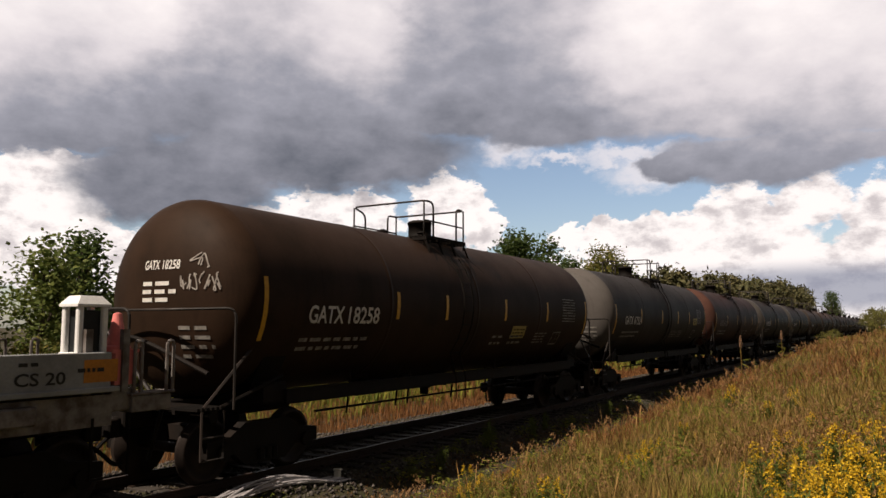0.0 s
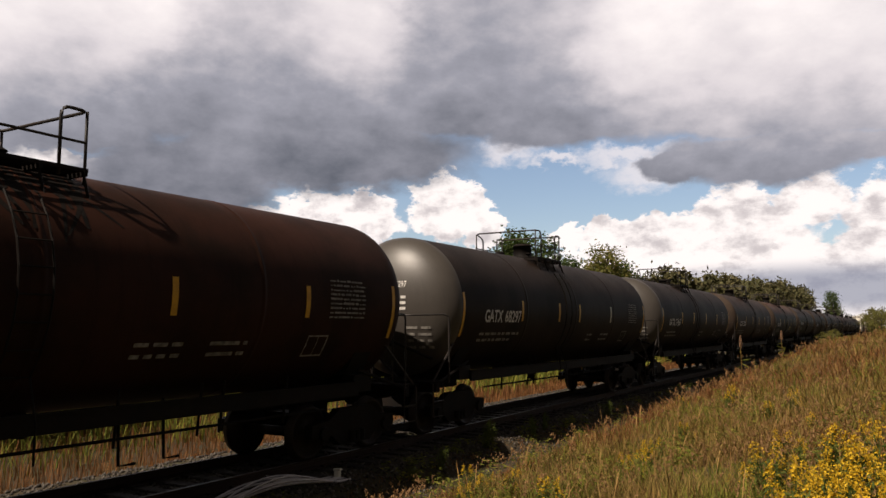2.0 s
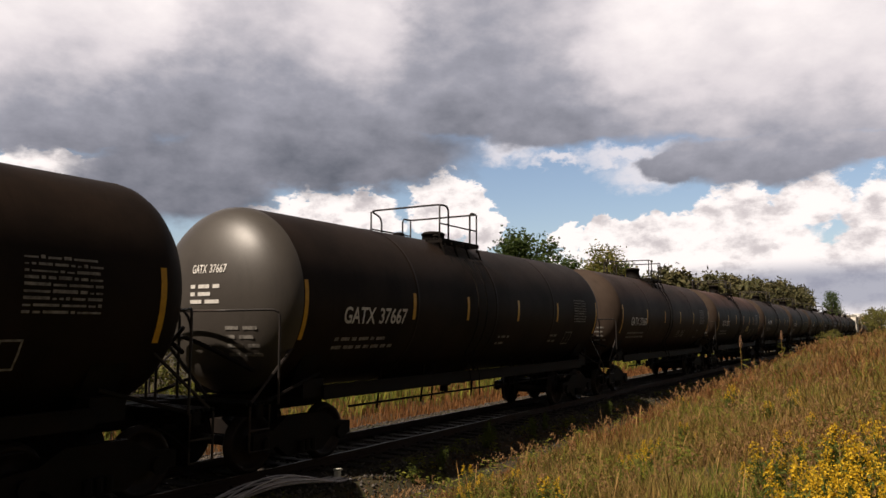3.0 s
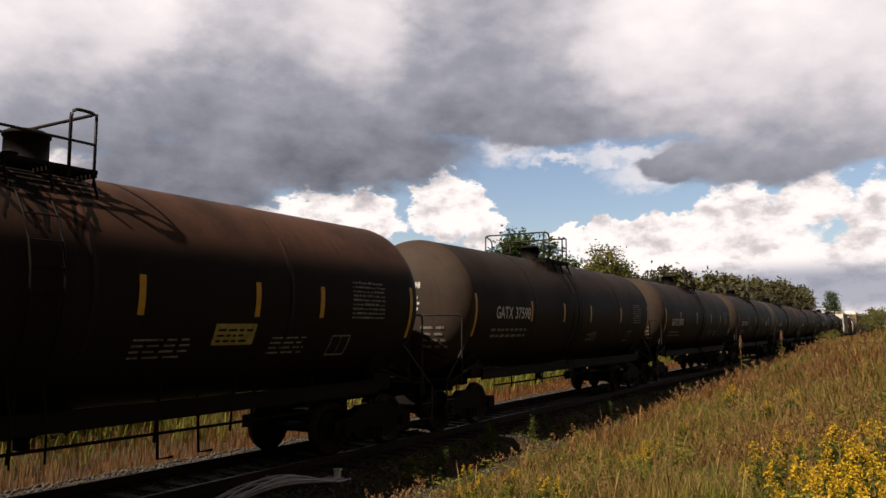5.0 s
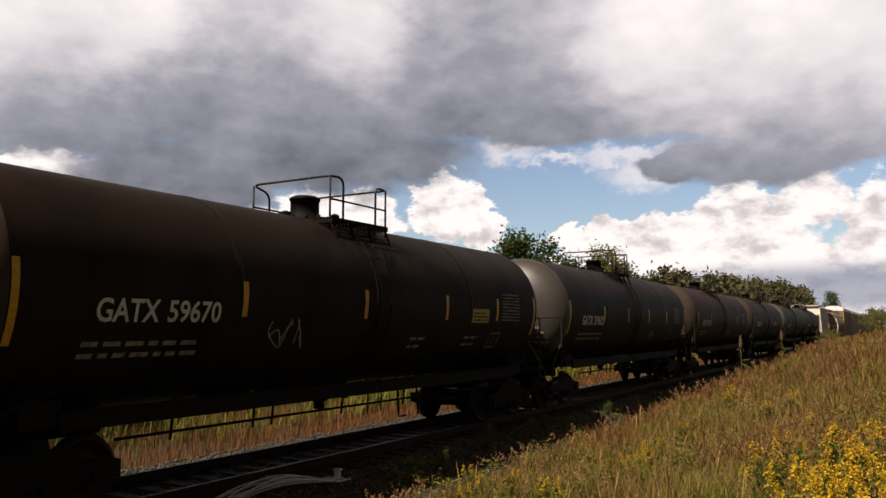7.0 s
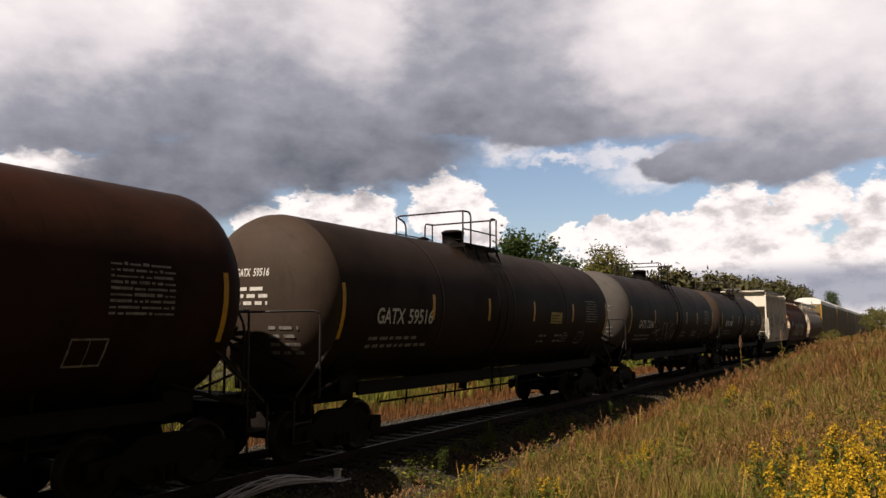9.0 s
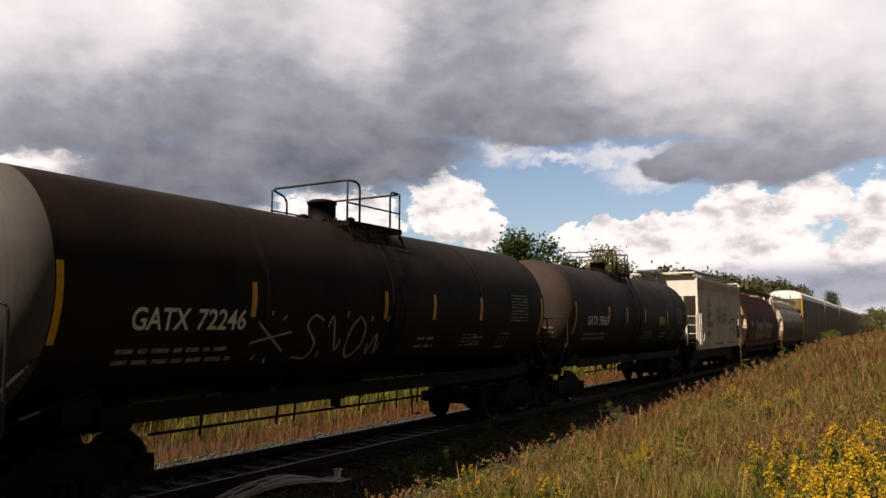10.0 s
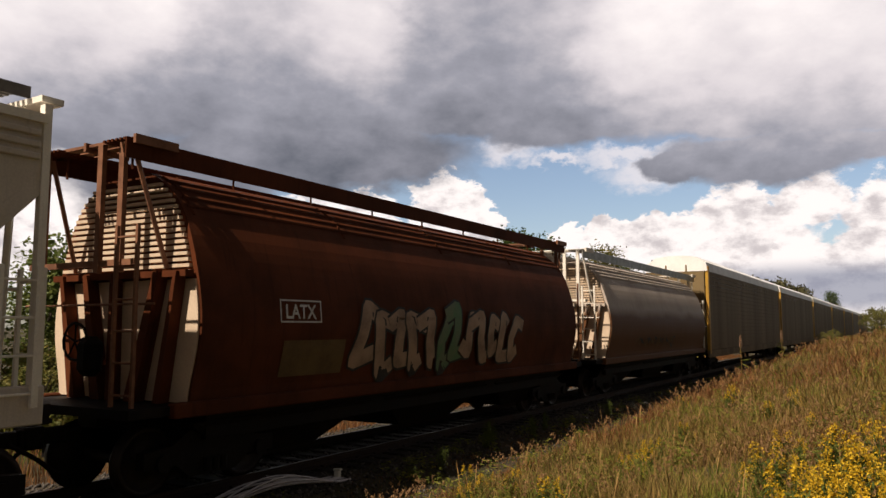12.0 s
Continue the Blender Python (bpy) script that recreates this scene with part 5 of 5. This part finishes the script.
def blades(name, material, label, x, y, h, w, seed, lean=0.35, head=0.0):
    """Grass: each blade a tapering strip of three bends; head: the share of its height that is a seed head."""
    rng = np.random.default_rng(seed)
    n = len(x)
    z = ground_z(x, y) - 0.02
    a = rng.uniform(0, 2 * math.pi, n)
    l = h * lean * rng.uniform(0.1, 1.0, n)
    side = np.stack([np.cos(a + 1.57), np.sin(a + 1.57), np.zeros(n)], 1)
    out = np.stack([np.cos(a), np.sin(a), np.zeros(n)], 1)
    base = np.stack([x, y, z], 1)
    up = np.array([0, 0, 1.0])
    rows = []
    for t, k in ((0, 1.0), (0.45, 0.85), (0.8, 0.6 if not head else 1.9), (1.0, 0.08)):
        p = base + up * (h * t * (1 - 0.12 * t))[:, None] + out * (l * t * t)[:, None]
        rows += [p - side * (w * k / 2)[:, None], p + side * (w * k / 2)[:, None]]
    V = np.stack(rows, 1).reshape(-1, 3)
    i = np.arange(n)[:, None] * 8
    F = np.concatenate([i + np.array([[0, 1, 3, 2]]), i + np.array([[2, 3, 5, 4]]), i + np.array([[4, 5, 7, 6]])], 0)
    solid(name, quick_mesh(name, V, F), material, label, "grass", kind="stuff")


def scatter(rng, n, r0, r1, a0, a1, y0, y1):
    r = np.exp(rng.uniform(math.log(r0), math.log(r1), n))
    a = np.radians(rng.uniform(a0, a1, n))
    x, y = r * np.cos(a), r * np.sin(a)
    ok = (y > y0) & (y < y1)
    return x[ok], y[ok]


def patchy(x, y, seed, size):
    """Slow random hills from 0 to 1 over the plan."""
    rng = np.random.default_rng(seed)
    v = np.zeros(len(x))
    for k in range(7):
        a, ph = rng.uniform(0, 6.28), rng.uniform(0, 6.28)
        v += np.sin((x * math.cos(a) + y * math.sin(a)) / size * rng.uniform(0.5, 2.2) + ph)
    return 1 / (1 + np.exp(-v * 1.1))


def build_grass():
    rng = np.random.default_rng(21)
    x, y = scatter(rng, 340000, 2.2, 95, -4, 66, -3, 8.05)
    d = np.hypot(x, y)
    clump = patchy(x, y, 1, 0.5)
    tall = (0.17 + 0.25 * smooth(7.2, 5.0, y) * (0.7 + 0.3 * smooth(4, 12, x))) * rng.uniform(0.30, 1.25, len(x)) * (0.5 + 0.8 * clump)
    tall *= (1 - 0.68 * smooth(5.2, 6.9, y)) * (1 - 0.4 * smooth(7.3, 7.6, y))
    red = patchy(x, y, 2, 1.6) * 0.7 + 0.95 * smooth(4.2, 6.2, y) + 0.30 * smooth(12, 32, x) + rng.normal(size=len(x)) * 0.14
    green = patchy(x, y, 3, 0.7) * 0.95 + 0.45 * smooth(16, 5, d) - 0.3 * smooth(5, 7, y) + rng.normal(size=len(x)) * 0.14
    isred, isgreen = (red > 0.62), (green > 0.85)
    for name, mat, label, pick, lean, seed in (("russet_grass", RUSSET, "russet seeding grass beside the track", isred & ~isgreen, 0.75, 1), ("dry_grass", STRAW, "tall dry golden grass on the bank", ~isred & ~isgreen, 0.8, 6), ("green_grass", GREENGRASS, "green grass growing among the dry stalks", isgreen, 0.95, 7)):
        blades(name, mat, label, x[pick], y[pick], tall[pick], (0.0022 + 0.00052 * d)[pick], seed, lean)
    x, y = scatter(rng, 3000, 3.6, 80, -3, 60, -2, 5.5)
    blades("seed_stalks", PALESTRAW, "tall pale grass stalks with seed heads", x, y, rng.uniform(0.35, 0.8, len(x)), 0.0022 + 0.00032 * np.hypot(x, y), 3, 0.5, 1.0)
    # feathery seed heads over the tufts
    x, y = scatter(rng, 8000, 4.0, 70, -3, 50, -2, 6.9)
    keep = patchy(x, y, 6, 0.8) > 0.62
    x, y = x[keep], y[keep]
    k = 12
    t = rng.random((len(x), k))
    h = rng.uniform(0.22, 0.55, len(x)) * (1 - 0.45 * smooth(5.0, 6.9, y))
    sway = rng.normal(size=(2, len(x))) * 0.10
    c = np.stack([x[:, None] + sway[0][:, None] * t + rng.normal(size=t.shape) * 0.012, y[:, None] + sway[1][:, None] * t + rng.normal(size=t.shape) * 0.012, (ground_z(x, y) + h)[:, None] + 0.14 * t], -1).reshape(-1, 3)
    u = unit(rng, len(c)) * np.repeat(0.007 + 0.0010 * np.hypot(x, y), k)[:, None]
    u[:, 2] = np.abs(u[:, 2]) * 1.6
    solid("seed_heads", quick_mesh("seed_heads", *quads_at(c, u, unit(rng, len(c)) * np.repeat(0.003 + 0.0004 * np.hypot(x, y), k)[:, None])), HEADS, "soft brown seed heads of the tall grass", "grass", kind="stuff")
    r, a = 0.4 * np.exp(rng.uniform(0, math.log(120), 90000)), np.radians(rng.uniform(0, 360, 90000))
    x, y = r * np.cos(a), r * np.sin(a)
    ok = (y < 7.3) & ~((x > 0) & (y > 0) & (np.hypot(x, y) > 2.2) & (y < 2.2 * x))
    x, y = x[ok], y[ok]
    blades("bank_grass", STRAW, "dry grass on the bank round the viewpoint", x, y, rng.uniform(0.15, 0.5, len(x)), 0.003 + 0.0009 * np.hypot(x, y), 8, 0.55)
    # leafy weeds
    m = 6500
    x, y = scatter(rng, m, 3.0, 40, -3, 62, -2, 7.9)
    near = patchy(x, y, 7, 0.8) > 0.5
    x, y = x[near], y[near]
    h = rng.uniform(0.12, 0.45, len(x)) * (1 - 0.4 * smooth(5.5, 7.2, y))
    k = 26
    t = rng.random((len(x), k))
    c = np.stack([x[:, None] + rng.normal(size=t.shape) * 0.07, y[:, None] + rng.normal(size=t.shape) * 0.07, ground_z(x, y)[:, None] + h[:, None] * t], -1).reshape(-1, 3)
    u = unit(rng, len(c)) * np.repeat(0.02 + 0.0022 * np.hypot(x, y), k)[:, None]
    u[:, 2] *= 0.4
    solid("leafy_weeds", quick_mesh("leafy_weeds", *quads_at(c, u, unit(rng, len(c)) * 0.012)), GREENGRASS, "low leafy weeds in the grass", "weeds", kind="stuff")
    x, y = rng.uniform(-30, 75, 80000), 12.0 + 9 * rng.random(80000) ** 1.5
    blades("verge_grass", RUSSET, "brown dry grass beyond the track", x, y, rng.uniform(0.15, 0.5, len(x)), 0.006 + 0.0006 * np.abs(x), 4)
    x, y = rng.uniform(-30, 75, 36000), 14.4 + 12 * rng.random(36000)
    blades("verge_weeds", GREENGRASS, "green weeds beyond the track", x, y, rng.uniform(0.3, 0.85, len(x)) * (0.5 + patchy(x, y, 5, 1.2)), 0.016 + 0.0008 * np.abs(x), 5, 0.7)


HEADS = surface("seed_head_brown", (0.3, 0.2, 0.12), None, 0.85, thin=0.25, island=[(0.220, 0.115, 0.0527), (0.352, 0.210, 0.1020), (0.165, 0.080, 0.0382), (0.297, 0.190, 0.0680)])
RUSSET = surface("russet_grass", (0.2, 0.1, 0.05), None, 0.8, scale=0.5, thin=0.25, island=[(0.118, 0.045, 0.0153), (0.202, 0.083, 0.0289), (0.078, 0.033, 0.0119), (0.302, 0.137, 0.0510), (0.146, 0.080, 0.0229)])
PALESTRAW = surface("pale_straw", (0.4, 0.3, 0.15), None, 0.8, island=[(0.282, 0.165, 0.0527), (0.194, 0.105, 0.0316), (0.352, 0.225, 0.0790)])
build_grass()

FLOWER = surface("goldenrod_yellow", (0.6, 0.42, 0.03), None, 0.7, thin=0.25, island=[(0.610, 0.359, 0.0127), (0.398, 0.244, 0.0147), (0.743, 0.473, 0.0264), (0.239, 0.180, 0.0211)])
STEMGREEN = surface("stem_green", (0.08, 0.11, 0.03), None, 0.7, thin=0.25, island=[(0.053, 0.075, 0.0132), (0.098, 0.120, 0.0240), (0.068, 0.090, 0.0180)])


def goldenrod_meshes(seed):
    """Leafy stems, each with a one-sided plume of arching flower sprays."""
    rng = np.random.default_rng(seed)
    bm = bmesh.new()
    cs, fl = [], []
    for k in range(7):
        a, s = rng.uniform(0, 6.28), rng.uniform(0.05, 0.30)
        h = rng.uniform(0.45, 0.8)
        top = np.array([s * math.cos(a), s * math.sin(a), h])
        foot = top * np.array([0.4, 0.4, 0])
        rod(bm, [foot, (foot + top) / 2 + np.array([0, 0, 0.03]), top], 0.004, 4)
        for i in range(58):
            t = rng.uniform(0.1, 0.88)
            cs.append(foot + (top - foot) * t + rng.normal(size=3) * 0.04)
        lean = rng.uniform(0, 6.28)
        for b in range(7):
            q, l = lean + rng.normal() * 0.9, 0.13 * (1 - b / 11)
            for i in range(10):
                t = i / 10
                fl.append(top + np.array([math.cos(q) * l * t, math.sin(q) * l * t, -0.10 + b * 0.028 + 0.06 * t - 0.09 * t * t]) + rng.normal(size=3) * 0.007)
    cs, fl = np.array(cs), np.array(fl)
    u = unit(rng, len(cs)) * 0.055
    v = unit(rng, len(cs)) * 0.012
    leaves = quick_mesh("leaves", *quads_at(cs, u, v))
    flowers = quick_mesh("flowers", *quads_at(fl, unit(rng, len(fl)) * 0.012, unit(rng, len(fl)) * 0.010))
    return mesh_of(bm, "stem"), leaves, flowers


RODS = [goldenrod_meshes(s) for s in (31, 32, 33)]


def goldenrod(x, y, k, s, turn):
    t = thing("goldenrod", "yellow flowering goldenrod clump in the grass", "wildflower", pose(x, y, float(ground_z(x, y)) - 0.02, 0, 0, turn) @ Matrix.Scale(s, 4), "goldenrod clumps")
    part("stem", RODS[k][0], STEMGREEN, t)
    part("foliage", RODS[k][1], STEMGREEN, t)
    part("flower_plume", RODS[k][2], FLOWER, t, "yellow flower plumes")


def build_flowers():
    rnd = random.Random(17)
    for i in range(52):
        a, d = radians(rnd.gauss(3.2, 3.8)), rnd.uniform(3.8, 8.2)
        if a < radians(10.5):
            goldenrod(d * math.cos(a), d * math.sin(a), i % 3, rnd.uniform(0.55, 1.0), rnd.uniform(0, 360))
    for i in range(34):
        a, d = radians(rnd.uniform(0, 33)), math.exp(rnd.uniform(math.log(6), math.log(24)))
        if d * math.sin(a) < 6.2:
            goldenrod(d * math.cos(a), d * math.sin(a), i % 3, rnd.uniform(0.5, 0.75), rnd.uniform(0, 360))


build_flowers()
for x, y, s, r in ((14.3, 7.5, 0.75, 10), (14.9, 7.62, 0.6, 90), (16.6, 7.35, 0.7, 200), (12.2, 7.3, 0.55, 300), (17.4, 7.5, 0.6, 40), (11.2, 7.15, 0.5, 150), (21.5, 7.3, 0.7, 260)):
    w = thing("weed", "leafy green weed growing at the ballast edge", "weed", pose(x, y, float(ground_z(x, y)) - 0.02, 0, 0, r) @ Matrix.Scale(s, 4), "weeds at the ballast edge")
    part("stem", RODS[0][0], STEMGREEN, w)
    part("foliage", RODS[0][1], STEMGREEN, w)


def build_reeds():
    """Plumed reeds that stand above the grass."""
    for x, y, h in ((29.7, 5.0, 1.38), (41.0, 5.0, 1.3)):
        z = float(ground_z(x, y))
        t = thing("reed", "tall reed with a brown feathery plume", "reed", pose(x, y, z))
        part("stem", rod(bmesh.new(), [(0, 0, -0.05), (0.03, 0.02, h * 0.5), (0.1, 0.05, h)], 0.012, 5), STRAW, t)
        rng = np.random.default_rng(int(x))
        n = 260
        k = rng.random(n)
        c = np.stack([0.1 + 0.1 * k + rng.normal(size=n) * 0.03 * (1.2 - k), 0.05 + rng.normal(size=n) * 0.03 * (1.2 - k), h - 0.12 + 0.42 * k], 1)
        part("plume", quick_mesh("plume", *quads_at(c, unit(rng, n) * 0.03, unit(rng, n) * 0.012)), PLUME, t)
        c = np.stack([0.05 + np.zeros(7), np.zeros(7), np.linspace(0.3, h * 0.75, 7)], 1)
        u = unit(rng, 7) * 0.18
        part("leaves", quick_mesh("leaves", *quads_at(c + u * 0.8, u, np.tile([0, 0, 0.02], (7, 1)))), GREENGRASS, t)


PLUME = surface("reed_plume", (0.3, 0.18, 0.11), (0.2, 0.12, 0.08), 0.9)
build_reeds()

# ---------------------------------------------------------------- trackside clutter
CABLE = surface("pale_cable", (0.55, 0.52, 0.52), (0.35, 0.33, 0.34), 0.45, scale=5)
POSTWHITE = surface("weathered_white_paint", (0.7, 0.68, 0.6), (0.5, 0.47, 0.4), 0.7, scale=7)
SLAB = surface("weathered_board", (0.10, 0.115, 0.105), (0.06, 0.07, 0.065), 0.85, scale=4)


def build_clutter():
    rnd = random.Random(9)
    bundle = thing("cable_bundle", "loose pale cables lying beside the rail", "cable")
    for k in range(9):
        y0, hump = 8.34 - 0.05 * k, rnd.uniform(0.35, 1.0)
        pts = []
        for i in range(17):
            t = i / 16
            x = 7.7 + 2.4 * t
            y = y0 - 0.22 * t * t + 0.05 * math.sin(5 * t + k * 1.7)
            pts.append((x, y, float(ground_z(x, y)) + 0.03 + 0.22 * math.sin(math.pi * min(t * 1.15, 1)) * hump))
        part("cable", rod(bmesh.new(), pts, 0.016, 5), CABLE, bundle)
    x, y = 10.1, 7.98
    z = float(ground_z(x, y))
    marker = thing("marker_stub", "short weathered white marker stub", "marker post", pose(x, y, z, 0, 6, 20))
    part("stub", box(bmesh.new(), (0, 0, 0.03), (0.10, 0.10, 0.22), 0.02), POSTWHITE, marker)
    part("cap", box(bmesh.new(), (0.01, 0, 0.15), (0.13, 0.12, 0.03), 0.008), POSTWHITE, marker)
    x, y = 6.95, 8.2
    board = thing("fallen_board", "grey-green board lying beside the ties", "board", pose(x, y, float(ground_z(x, y)) + 0.05, 4, 3, 8))
    part("board", box(bmesh.new(), (0, 0, 0), (0.85, 0.42, 0.06), 0.01), SLAB, board)
    x, y = 9.26, 8.72
    bolt = thing("bond_plate", "small pale metal plate beside the rail", "plate", pose(x, y, -0.12))
    part("plate", box(bmesh.new(), (0, 0, 0), (0.06, 0.03, 0.09), 0.008), WORN, bolt)


build_clutter()


def build_ballast():
    rng = np.random.default_rng(6)
    n = 36000
    x = 3 + 60 * rng.random(n) ** 1.7
    x[26000:] = rng.uniform(-30, 3, 10000)
    y = TRACK_Y + rng.uniform(-2.75, 2.75, n)
    size = rng.uniform(0.018, 0.045, n)
    z = ground_z(x, y) + size * 0.3
    octa = np.array([[1, 0, 0], [-1, 0, 0], [0, 1, 0], [0, -1, 0], [0, 0, 0.8], [0, 0, -0.8]], float)
    V = np.repeat(octa[None], n, 0) * rng.uniform(0.6, 1.3, (n, 6, 1)) * size[:, None, None]
    a = rng.uniform(0, 6.28, n)
    ca, sa = np.cos(a)[:, None], np.sin(a)[:, None]
    V = np.stack([V[..., 0] * ca - V[..., 1] * sa, V[..., 0] * sa + V[..., 1] * ca, V[..., 2]], -1) + np.stack([x, y, z], 1)[:, None]
    tri = np.array([[0, 2, 4], [2, 1, 4], [1, 3, 4], [3, 0, 4], [2, 0, 5], [1, 2, 5], [3, 1, 5], [0, 3, 5]])
    F = (np.arange(n)[:, None, None] * 6 + tri[None]).reshape(-1, 3)
    solid("ballast", quick_mesh("ballast", V.reshape(-1, 3), F), STONE, "crushed grey ballast stones under the track", "gravel", kind="stuff")


build_ballast()

# ---------------------------------------------------------------- what moves
def motions():
    for car, s0 in MOVING:
        walk(car, [(t, pose(s0 - SPEED * t, TRACK_Y, 0)) for t in (0.0, 3.0, 6.0, 9.0, 12.0)])
    turn = -math.degrees(SPEED / WHEEL_R) / FPS
    for w in TURNING:
        at = w.location.copy()
        walk(w, [(k / FPS, pose(at.x, at.y, at.z, 0, turn * k, 0)) for k in range(12 * FPS + 1)])


motions()
